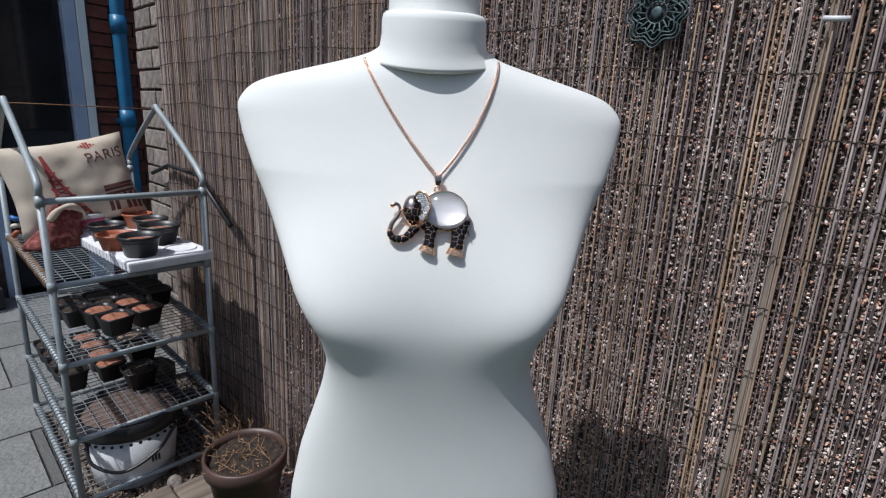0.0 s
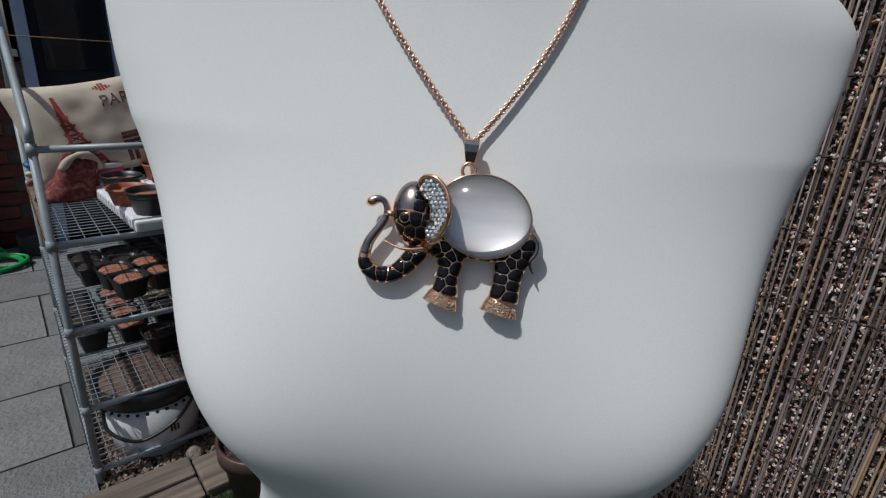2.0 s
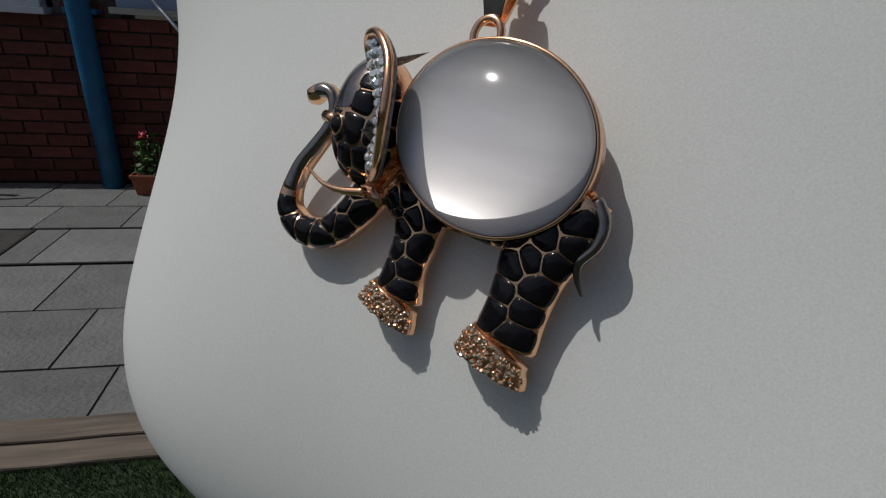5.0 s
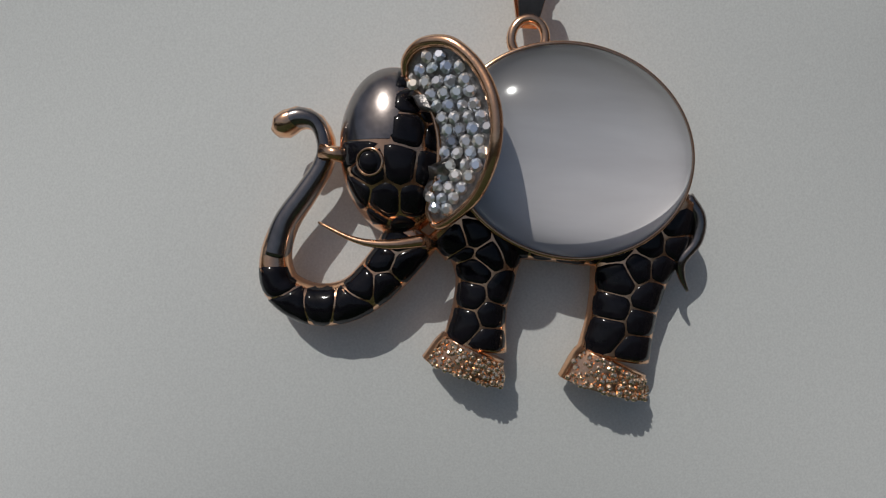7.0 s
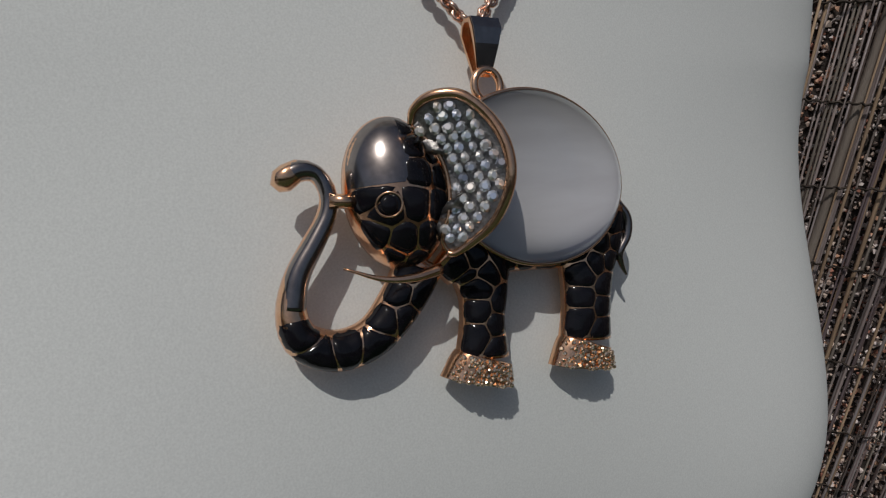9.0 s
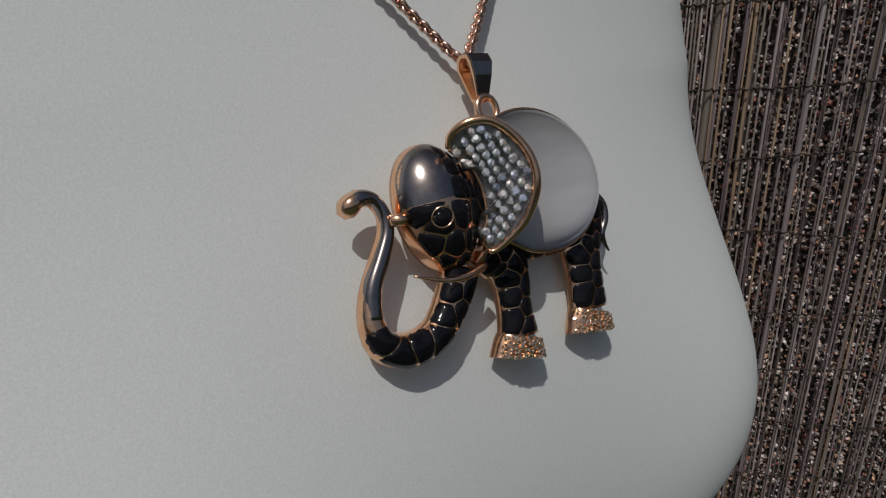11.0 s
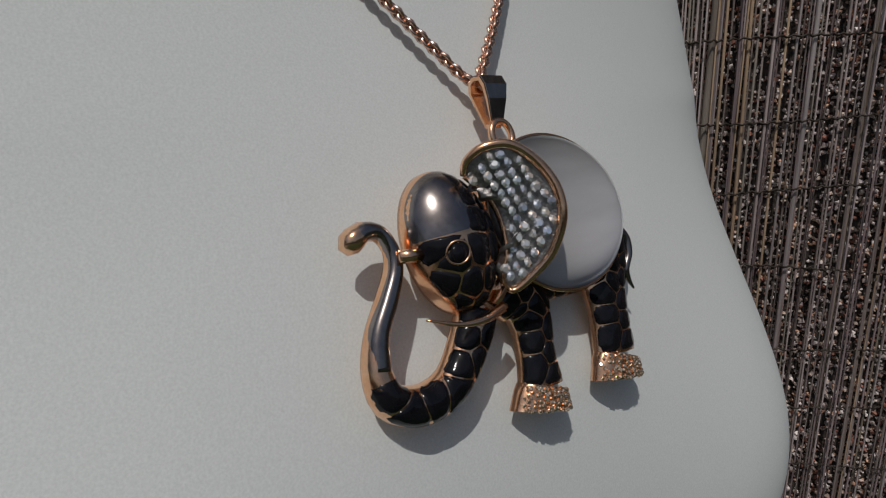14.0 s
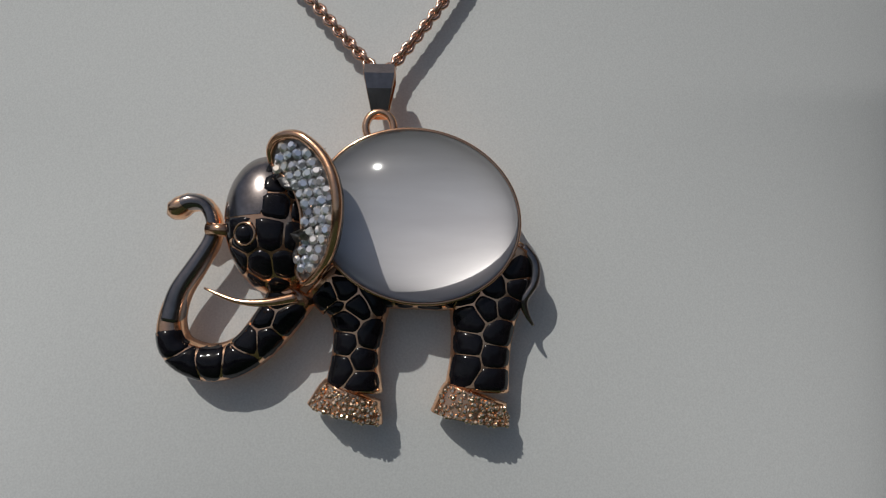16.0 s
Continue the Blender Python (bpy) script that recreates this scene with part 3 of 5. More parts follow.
head_seeds = [np.array(p, float) for p in ((-19.2, -1.6), (-17.2, -4.2), (-12.4, -3.4), (-8.4, -3.8), (-19.0, -8.0), (-14.6, -8.8), (-10.2, -8.6), (-6.8, -8.0), (-16.4, -12.2), (-11.6, -13.0), (-7.8, -12.2), (-7.2, 1.4), (-8.4, 4.8), (-11.6, 1.8), (-11.6, 5.8), (-9.6, 8.2), (-13.0, 9.4))]
for c, ring in cells(head_seeds, lambda p: in_head(p) and (p[1] < -0.4 or p[0] > -14.2), 0.15):
    part("enamel_cell", cell_mesh(c, ring, head_at), ENAMEL, head)
bm = bmesh.new()
bmesh.ops.create_uvsphere(bm, u_segments=20, v_segments=12, radius=1.55)
bmesh.ops.scale(bm, vec=(1, 0.5, 1), verts=bm.verts)
part("eye", bm, ENAMEL, head, "black enamel eye", True, Matrix.Translation(head_at((-16.9, -3.3), 0.1)))
part("eye_ring", tubed([head_at((-16.9 + 1.85 * math.cos(t), -3.3 + 1.85 * math.sin(t)), 0.15) for t in np.linspace(0, 2 * math.pi, 29)], 0.25, 6, False), GOLD, head)

# ear: a raised rounded leaf that opens towards the trunk, with a smooth rim and close-set stones
EAR_EDGE = [(-12.6, -10.4, 8.6), (-12.4, -11.8, 10.6), (-10.4, -14.2, 12.0), (-6.6, -16.2, 11.7), (-2.8, -17.4, 8.4), (-0.7, -18.4, 3.7), (-0.4, -18.0, -1.4), (-1.8, -15.4, -6.6), (-4.6, -11.9, -10.0), (-7.0, -9.8, -11.4), (-8.4, -9.6, -9.2), (-7.4, -10.8, -5.0), (-7.4, -11.2, 0.0), (-8.8, -11.2, 4.4), (-11.2, -10.6, 7.2)]
edge = spline(EAR_EDGE + EAR_EDGE[:1], 91)[:-1]
EAR_MID = np.array([-5.9, -13.5, 0.6])


def ear_at(k, q):
    """k round the edge (0 to 90), q from the middle (0) to the edge (1); the face is a shallow dish."""
    p = np.array([np.interp(k, np.arange(91), np.append(edge[:, c], edge[0, c])) for c in range(3)])
    m = EAR_MID + (p - EAR_MID) * q
    return Vector((m[0] + 0.45 * (1 - q * q), m[1] + 0.9 * (1 - q * q), m[2]))


bm = bmesh.new()
grid = [[bm.verts.new(ear_at(k, q)) for k in range(90)] for q in (0.25, 0.5, 0.75, 0.92, 1.0)]
mid = bm.verts.new(ear_at(0, 0))
for k in range(90):
    bm.faces.new((mid, grid[0][k], grid[0][(k + 1) % 90]))
    for a, b in zip(grid, grid[1:]):
        bm.faces.new((a[k], b[k], b[(k + 1) % 90], a[(k + 1) % 90]))
bmesh.ops.recalc_face_normals(bm, faces=bm.faces)
if sum(f.normal.y for f in bm.faces) > 0:
    bmesh.ops.reverse_faces(bm, faces=bm.faces)
bmesh.ops.solidify(bm, geom=bm.faces[:], thickness=1.3)
ear = part("ear", bm, PAVE, pendant, "dark metal ear paved with clear crystals")
part("ear_rim", tubed([ear_at(k, 1.02) for k in np.linspace(0, 56, 60)], [0.45 + 0.42 * math.sin(math.pi * k / 59) ** 0.6 for k in range(60)], 8), GOLD, ear, "smooth gold rim")
part("ear_edge", tubed([ear_at(k, 1.0) for k in np.linspace(55, 90, 36)], 0.38, 6), GOLD, ear)
flat = np.array([list(ear_at(k, 0.88)) for k in range(90)])
spots = []
for j, z in enumerate(np.arange(-10.6, 12.8, 1.52)):
    for i, x in enumerate(np.arange(-13.0, 1.0, 1.66)):
        px, pz = x + (0.83 if j % 2 else 0.0) + rng.uniform(-0.1, 0.1), z + rng.uniform(-0.1, 0.1)
        ang = np.unwrap(np.arctan2(flat[:, 2] - pz, flat[:, 0] - px))
        if abs(ang[-1] - ang[0]) < 5:
            continue
        far = np.arctan2(edge[:, 2] - EAR_MID[2], edge[:, 0] - EAR_MID[0])
        k = int(np.argmin(np.abs(np.angle(np.exp(1j * (far - math.atan2(pz - EAR_MID[2], px - EAR_MID[0])))))))
        q = math.hypot(px - EAR_MID[0], pz - EAR_MID[2]) / math.hypot(edge[k, 0] - EAR_MID[0], edge[k, 2] - EAR_MID[2])
        p = ear_at(k, min(q, 0.9))
        spots.append(Vector((px, p.y - 0.15, pz)))
crystals(ear, spots, 0.94, rng, CRYSTAL_MESH, 0.42)

part("tusk", tubed(spline([(-8.5, -8.2, -14.0), (-13.5, -9.2, -14.9), (-18.5, -9.2, -14.6), (-24.2, -8.2, -12.5)], 20), np.linspace(1.0, 0.18, 20), 10), GOLD, pendant, "slender gold tusk")
part("tail", tubed(spline([(31.4, -4.0, -4.8), (33.6, -4.4, -7.8), (33.6, -4.4, -11.4), (31.8, -4.2, -14.6), (32.3, -4.0, -17.2), (33.6, -3.8, -19.4)], 26), np.concatenate([np.linspace(1.25, 0.9, 14), np.linspace(0.9, 0.25, 12)]), 10), DARK_METAL, pendant, "dark curved tail with a gold tip")

# bail and its ring
part("ring", tubed([(5.0 + 2.6 * math.cos(t), -3.0, 17.4 + 2.9 * math.sin(t)) for t in np.linspace(0, 2 * math.pi, 33)], 0.75, 10, False), GOLD, pendant, "small gold ring")
bm = bmesh.new()
outline = [(y - 1.4, z) for y, z in [(0.0, 29.6), (-2.2, 29.0), (-3.0, 27.2), (-2.6, 24.5), (-1.3, 20.2), (-0.4, 19.3), (0.8, 19.6), (1.6, 24.5), (1.9, 27.2), (1.3, 29.0)]]
n = len(outline)
vs = []
for wdt in (-1, 1):
    vs.append([bm.verts.new((4.9 + wdt * (2.9 if z > 27 else 1.5 + 1.4 * max(0, (z - 20)) / 7), y, z)) for y, z in outline])
inner = []
for wdt in (-1, 1):
    inner.append([bm.verts.new((4.9 + wdt * (2.9 if z > 27 else 1.5 + 1.4 * max(0, (z - 20)) / 7), -1.9 + (y + 1.9) * 0.72, 24.6 + (z - 24.6) * 0.86)) for y, z in outline])
for k in range(n):
    j = (k + 1) % n
    bm.faces.new((vs[0][k], vs[0][j], vs[1][j], vs[1][k]))
    bm.faces.new((inner[0][k], inner[1][k], inner[1][j], inner[0][j]))
    for q in (0, 1):
        bm.faces.new((vs[q][k], inner[q][k], inner[q][j], vs[q][j]))
bmesh.ops.recalc_face_normals(bm, faces=bm.faces)
bail = part("bail", bm, GOLD, pendant, "tapered folded rose gold bail", False)
bm = bmesh.new()
plate = []
for y, z in [(-1.6, 29.75), (-3.75, 29.1), (-4.55, 27.2), (-4.15, 24.5), (-2.85, 20.4)]:
    half = (2.9 if z > 27 else 1.5 + 1.4 * max(0, (z - 20)) / 7) - 0.12
    plate.append([bm.verts.new((4.9 + wdt * half, y, z)) for wdt in (-1, 1)])
for a, b in zip(plate, plate[1:]):
    bm.faces.new((a[0], a[1], b[1], b[0]))
bmesh.ops.recalc_face_normals(bm, faces=bm.faces)
bmesh.ops.solidify(bm, geom=bm.faces[:], thickness=-0.15)
part("bail_face", bm, DARK_METAL, bail, "dark polished front of the bail", False)

# ---- chain ----
necklace = thing("necklace_chain", "rose gold box-link chain lying round the mannequin's neck", "necklace")
BAIL_TOP = HANG @ Vector((4.9, -0.4, 28.2))


def chain_side(sign):
    b = BAIL_TOP
    u0, z0 = b.dot(ACROSS), b.z - CHEST
    u1, z1 = CHAIN_NECK[sign]
    hang = max(0.0, chest_depth(u0, z0) - 0.0016 - b.dot(INTO))
    pts = []
    for t in np.linspace(0, 1, 60):
        u = u0 + (u1 - u0) * t + (0.0075 if sign > 0 else -0.003) * math.sin(math.pi * t) ** 0.8
        z = z0 + (z1 - z0) * t - 0.003 * math.sin(math.pi * t)
        free = max(0.0, 1 - t / 0.75) ** 1.3
        p = body_point(u, chest_depth(u, z) - 0.0018 - 0.45 * hang * free, z)
        if t < 0.03:
            p = b.lerp(p, t / 0.03)
        pts.append(p)
    for t in np.linspace(0.1, 1, 14):
        ang = math.pi / 2 * t
        pts.append(body_point(u1 * math.cos(ang) * 1.02, CORE + (chest_depth(u1, z1) - CORE) * (1 - t) + 0.06 * math.sin(ang), z1 + 0.012 * math.sin(ang)))
    return pts


def link_shape():
    bm = bmesh.new()
    tube(bm, [(0.00128 * math.cos(t), 0.00100 * math.sin(t), 0) for t in np.linspace(0, 2 * math.pi, 9)], 0.00044, 5, False)
    return link_mesh("link", bm, CHAIN)


LINK = link_shape()
for sign in (-1, 1):
    pts = chain_side(sign)
    seg = np.concatenate([[0], np.cumsum([(b - a).length for a, b in zip(pts, pts[1:])])])
    arr = np.array([list(p) for p in pts])
    for i, s in enumerate(np.arange(0.0, seg[-1], 0.00155)):
        p = Vector([np.interp(s, seg, arr[:, k]) for k in range(3)])
        q = Vector([np.interp(s + 0.001, seg, arr[:, k]) for k in range(3)])
        d = (q - p)
        if d.length < 1e-6:
            continue
        ob = new("link", LINK)
        ob.matrix_basis = Matrix.Translation(p) @ d.to_track_quat("X", "Z").to_matrix().to_4x4() @ pose(0, 0, 0, 45 + 90 * (i % 2), 0, 0)
        ob.parent = necklace

# ---- ground ----
structure("ground", boxed(-40, 40, -40, 40, -0.25, -0.03), TURF_BASE)
structure("lawn", boxed(-6, 0.30, -4.0, 0.985, -0.03, 0.004), TURF_BASE)
structure("patio_bed", boxed(-6, -0.085, 0.985, 3.42, -0.03, -0.008), JOINT)
structure("patio_bed_side", boxed(-0.085, 0.60, 1.86, 3.42, -0.03, -0.008), JOINT)
structure("border_bed", boxed(-0.085, 0.46, 0.985, 1.86, -0.03, -0.004), SOIL)
structure("border_front", boxed(0.30, 0.46, -4.0, 0.985, -0.03, 0.0), SOIL)

rng = np.random.default_rng(11)
# turf blades near the sleeper
verts, faces = [], []
for _ in range(26000):
    x, y = rng.uniform(-1.5, 0.28), 0.985 - abs(rng.normal(0, 0.17))
    h, a = rng.uniform(0.012, 0.024), rng.uniform(0, 6.28)
    dx, dy = 0.0013 * math.cos(a), 0.0013 * math.sin(a)
    lx, ly = rng.normal(0, 0.006), rng.normal(0, 0.006)
    k = len(verts)
    verts += [(x - dx, y - dy, 0.003), (x + dx, y + dy, 0.003), (x + lx, y + ly, h)]
    faces.append((k, k + 1, k + 2))
tagged(from_lists("turf_blades", verts, faces, GRASS), "short green artificial turf blades", "grass", kind="stuff")


def stones(name, n, low, high, size, mat, label, category):
    """Many small uneven stones in one mesh, spread between two corners."""
    octa = np.array([(1, 0, 0), (-1, 0, 0), (0, 1, 0), (0, -1, 0), (0, 0, 1), (0, 0, -1)], float)
    tri = np.array([(0, 2, 4), (2, 1, 4), (1, 3, 4), (3, 0, 4), (2, 0, 5), (1, 2, 5), (3, 1, 5), (0, 3, 5)])
    p = rng.uniform(low, high, (n, 3))
    q, _ = np.linalg.qr(rng.normal(0, 1, (n, 3, 3)))
    body = octa[None] * (1 + rng.normal(0, 0.16, (n, 6, 1))) * (size * rng.uniform(0.45, 1.35, (n, 1, 1)) * rng.uniform(0.6, 1.2, (n, 1, 3)))
    verts = (body @ q + p[:, None]).reshape(-1, 3)
    faces = (tri[None] + 6 * np.arange(n)[:, None, None]).reshape(-1, 3)
    return tagged(from_lists(name, verts.tolist(), faces.tolist(), mat), label, category, kind="stuff")


stones("bark_chips", 9000, (-0.085, 1.16, -0.003), (0.42, 1.86, 0.005), 0.007, GRAVEL, "brown bark chips and grit under the stand", "bark chips")
stones("border_grit", 2200, (0.30, 0.5, 0.0), (0.42, 1.16, 0.008), 0.007, PEBBLE, "pale grit at the foot of the fence", "gravel")


def sleeper(x0, x1, y0, y1, z1, label):
    bm = boxed(x0, x1, y0, y1, -0.02, z1, 0.006)
    bmesh.ops.subdivide_edges(bm, edges=[e for e in bm.edges if e.calc_length() > 0.3], cuts=24)
    for v in bm.verts:
        v.co.z += 0.004 * noise.noise(v.co * 6) if v.co.z > 0 else 0
        v.co.y += 0.004 * noise.noise(v.co * 4 + Vector((5, 0, 0)))
    return tagged(part("sleeper", bm, TIMBER, None, "", False), label, "sleeper", "timber edging")


sleeper(-3.2, -0.42, 1.068, 1.150, 0.028, "weathered grey-brown timber edging board beside the lawn")
sleeper(-3.2, -0.42, 0.985, 1.064, 0.022, "weathered grey-brown timber edging board beside the lawn")
sleeper(-0.415, 0.115, 1.076, 1.155, 0.030, "split weathered timber edging board beside the bark bed")
sleeper(-0.415, 0.115, 0.990, 1.072, 0.024, "split weathered timber edging board beside the bark bed")
sleeper(0.12, 0.34, 1.00, 1.14, 0.026, "short sawn timber board behind the flower pot")

# ---- reed fence ----
FX = 0.432
fence = tagged(new("fence"), "reed screen fence bound with rows of rusty wire", "fence", kind="structure")


def reed_mesh(i):
    bm = bmesh.new()
    pts = [(0.0016 * math.sin(2.2 * z + i * 1.7) + 0.001 * math.sin(7 * z + i), 0.0016 * math.sin(2.7 * z + i * 2.3), z) for z in np.linspace(0, 1, 7)]
    tube(bm, pts, [0.00100 - 0.00015 * (k / 6) * (1 if i % 2 else -1) for k in range(7)], 5)
    return link_mesh("reed", bm, REED)


REEDS = [reed_mesh(i) for i in range(6)]
N_NEAR = 0
y = -0.42
while y < 1.75 and N_NEAR < 299:
    ob = new("reed", REEDS[rng.integers(6)])
    thick = rng.uniform(0.6, 1.3) * (1.7 if rng.random() < 0.04 else 1.0)
    ob.matrix_basis = Matrix.Translation((FX + rng.normal(0, 0.002), y, 0.01 + rng.uniform(0, 0.02))) @ Euler((rng.normal(0, 0.0028), rng.normal(0, 0.002), rng.uniform(0, 6.28))).to_matrix().to_4x4() @ Matrix.Diagonal((thick, thick, 1.72, 1))
    ob.parent = fence
    y += rng.uniform(0.0030, 0.0066) if y < 0.5 else rng.uniform(0.0034, 0.0062)
    N_NEAR += 1
Y_NEAR = y
verts, faces = [], []


def far_reed(y, x, thick=0.0012):
    r, lean = thick * rng.uniform(0.7, 1.4), rng.normal(0, 0.003)
    k = len(verts)
    for z in (0.01, 0.6, 1.2, 1.75):
        wob = rng.normal(0, 0.0015)
        for a in range(4):
            verts.append((x + r * math.cos(a * 1.571), y + wob + lean * z + r * math.sin(a * 1.571), z))
    for j in range(3):
        for a in range(4):
            faces.append((k + 4 * j + a, k + 4 * j + (a + 1) % 4, k + 4 * j + 4 + (a + 1) % 4, k + 4 * j + 4 + a))


y = Y_NEAR
while y < 1.9:
    far_reed(y, FX + rng.normal(0, 0.002))
    y += rng.uniform(0.003, 0.0065)
y = -0.42
while y > -1.9:
    far_reed(y, FX + rng.normal(0, 0.002))
    y -= rng.uniform(0.0045, 0.0105)
y = 0.45
while y < 1.9:
    far_reed(y, FX + 0.006 + rng.normal(0, 0.002))
    y += rng.uniform(0.005, 0.012)
y = -0.42
while y < 0.45:
    far_reed(y, FX + 0.005 + rng.normal(0, 0.0015), 0.0009)
    y += rng.uniform(0.007, 0.022)
rest = from_lists("reeds", verts, faces, REED_STUFF)
rest.parent = fence
tagged(rest, "dry brown reeds further along the screen", kind="stuff")
for i, z in enumerate(np.arange(0.09, 1.72, 0.074)):
    pts = [(FX - 0.0042 + 0.0012 * math.sin(y * 310), y, z + 0.0011 * math.sin(y * 700 + 3 * math.sin(y * 40)) + 0.007 * math.sin(y * 5.1 + i * 1.3) + 0.004 * math.sin(y * 14 + i * 2.1)) for y in np.arange(-1.9, 1.9, 0.003)]
    part("binding_wire", tubed(pts, 0.0010, 4), WIRE, fence, "thin dark twisted wire")
for y, w in ((-0.175, 0.006), (-0.181, 0.004)):
    part("cane", tubed([(FX + 0.004, y + 0.006 * math.sin(z * 3), z) for z in np.linspace(0.01, 1.75, 8)], w * 0.6, 8), REED, fence, "thick pale split cane")

# wall behind the reeds, its mortar darkened to deepen the shaded gaps
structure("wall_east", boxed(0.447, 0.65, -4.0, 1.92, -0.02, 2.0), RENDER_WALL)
stones("pebbledash", 100000, (0.4435, -0.62, 0.30), (0.448, 0.8, 1.40), 0.0026, PEBBLE, "pale pebbledash chips on the wall behind the reeds", "pebbledash")
stones("pebbledash", 14000, (0.4435, 0.8, 0.05), (0.448, 1.9, 1.6), 0.0045, PEBBLE, "pale pebbledash chips on the wall behind the reeds", "pebbledash")

# ---- house wall ----
HY = 3.42
structure("wall_north_left", boxed(-6, 0.05, HY + 0.018, HY + 0.25, -0.03, 0.985), MORTAR)
structure("wall_north_over", boxed(-1.62, -1.28, HY + 0.018, HY + 0.25, 0.985, 2.6), MORTAR)
structure("wall_north_right", boxed(0.55, 1.3, HY + 0.018, HY + 0.25, -0.03, 2.6), MORTAR)
structure("wall_north_top", boxed(-6, 0.55, HY + 0.018, HY + 0.25, 2.1, 2.6), MORTAR)
# near-black slab standing in for the dark room behind the door
structure("unlit_doorway_backing", boxed(0.0, 0.55, HY + 0.16, HY + 0.25, -0.03, 2.1), DARK_ROOM)


def frame_bar(name, x0, x1, z0, z1, y0, y1, mat, parent):
    return part(name, boxed(x0, x1, y0, y1, z0, z1, 0.004), mat, parent, "", False)


door = tagged(new("door_1"), "dark half-glazed house door in a blue-grey and white frame", "door", kind="structure")
frame_bar("door_frame", 0.02, 0.075, 0.0, 2.1, HY - 0.03, HY + 0.1, FRAME_BLUE, door)
frame_bar("door_frame", 0.44, 0.505, 0.0, 2.1, HY - 0.02, HY + 0.1, FRAME_BLUE, door)
frame_bar("door_trim", 0.507, 0.550, 0.0, 2.1, HY - 0.03, HY + 0.05, FRAME_WHITE, door)
frame_bar("door_leaf", 0.078, 0.437, 0.02, 2.08, HY + 0.05, HY + 0.09, DARK_ROOM, door)
frame_bar("door_pane", 0.12, 0.41, 0.95, 1.95, HY + 0.04, HY + 0.047, DARK_GLASS, door)


def window(name, x0, x1, z0, z1, mat, sill, label):
    w = tagged(new(name), label, "window", kind="structure")
    frame_bar("window_sill", x0 - 0.03, x1 + 0.03, z0 - 0.035, z0, HY - 0.06, HY + 0.1, sill, w)
    for a, b, c, d in ((x0, x1, z0, z0 + 0.07), (x0, x0 + 0.07, z0 + 0.07, z1), (x1 - 0.07, x1, z0 + 0.07, z1), (x0, x1, z1, z1 + 0.07)):
        frame_bar("window_frame", a, b, c, d, HY - 0.02, HY + 0.06, mat, w)
    frame_bar("pane", x0 + 0.07, x1 - 0.07, z0 + 0.07, z1, HY + 0.02, HY + 0.03, GLASS, w)
    # near-black slab, the unlit room's shade as colour behind the pane
    structure("unlit_room_backing", boxed(x0, x1, HY + 0.1, HY + 0.25, z0, z1 + 0.1), DARK_ROOM)


window("window_1", -1.28, -0.02, 1.045, 2.05, FRAME_BLUE, SILL_CREAM, "blue-grey framed window with a cream sill")
window("window_2", -3.4, -1.67, 1.02, 2.05, FRAME_WHITE, FRAME_WHITE, "white framed window with a white sill")


def downpipe(x, top, low, r, label, joint=None):
    p = thing("downpipe", label, "drainpipe", None, "downpipes")
    part("pipe", tubed([(x, HY - 0.02 - r, z) for z in np.linspace(low, top, 5)], r, 20), BLUE_PIPE, p)
    for z in joint or ():
        part("socket", tubed([(x, HY - 0.02 - r, z), (x, HY - 0.02 - r, z + 0.1)], r * 1.16, 20), BLUE_PIPE, p)
    part("bracket", boxed(x - r * 1.4, x + r * 1.4, HY - 0.02 - r, HY + 0.02, 1.0, 1.03, 0.004), BLUE_PIPE, p, "", False)


downpipe(-1.455, 2.6, 0.0, 0.060, "blue painted downpipe standing against the brick wall")
downpipe(0.705, 2.6, 0.0, 0.038, "blue painted downpipe with sockets beside the door", (1.52, 0.98))


# ---- wall furniture ----
def hose():
    h = thing("garden_hose", "bright green ribbed hose hung in loops from a wall hook", "hose")
    for k in range(7):
        w, d = 0.035 + 0.012 * k, 0.30 + 0.05 * k
        cx, cy = -0.40 + 0.008 * k, HY - 0.05 - 0.012 * k
        pts = [(cx + w * math.sin(t) * (1 - 0.25 * math.cos(t)), cy, 0.71 - d * (1 - math.cos(t)) / 2) for t in np.linspace(0, 2 * math.pi, 33)]
        part("loop", tubed(pts, 0.0085, 8, False), HOSE_GREEN, h)
    r2 = np.random.default_rng(5)
    pts = [(-0.40, HY - 0.08, 0.68), (-0.36, HY - 0.12, 0.4), (-0.30, HY - 0.14, 0.15), (-0.2, HY - 0.2, 0.02)]
    for k in range(26):
        a = k * 1.15
        pts.append((-0.33 + (0.2 + 0.03 * math.sin(k)) * math.cos(a), HY - 0.33 + 0.11 * math.sin(a), 0.012 + 0.012 * (k % 5)))
    part("loose_end", tubed(spline(pts, 260), 0.0085, 8), HOSE_GREEN, h, "hose lying in loose coils on the paving")
    part("hook", boxed(-0.45, -0.33, HY - 0.15, HY + 0.01, 0.69, 0.72, 0.006), CHARCOAL, h, "", False)
    part("nozzle", tubed([(-0.33, HY - 0.1, 0.60), (-0.34, HY - 0.1, 0.66), (-0.31, HY - 0.1, 0.74)], [0.018, 0.022, 0.014], 10), HOSE_GREEN, h)


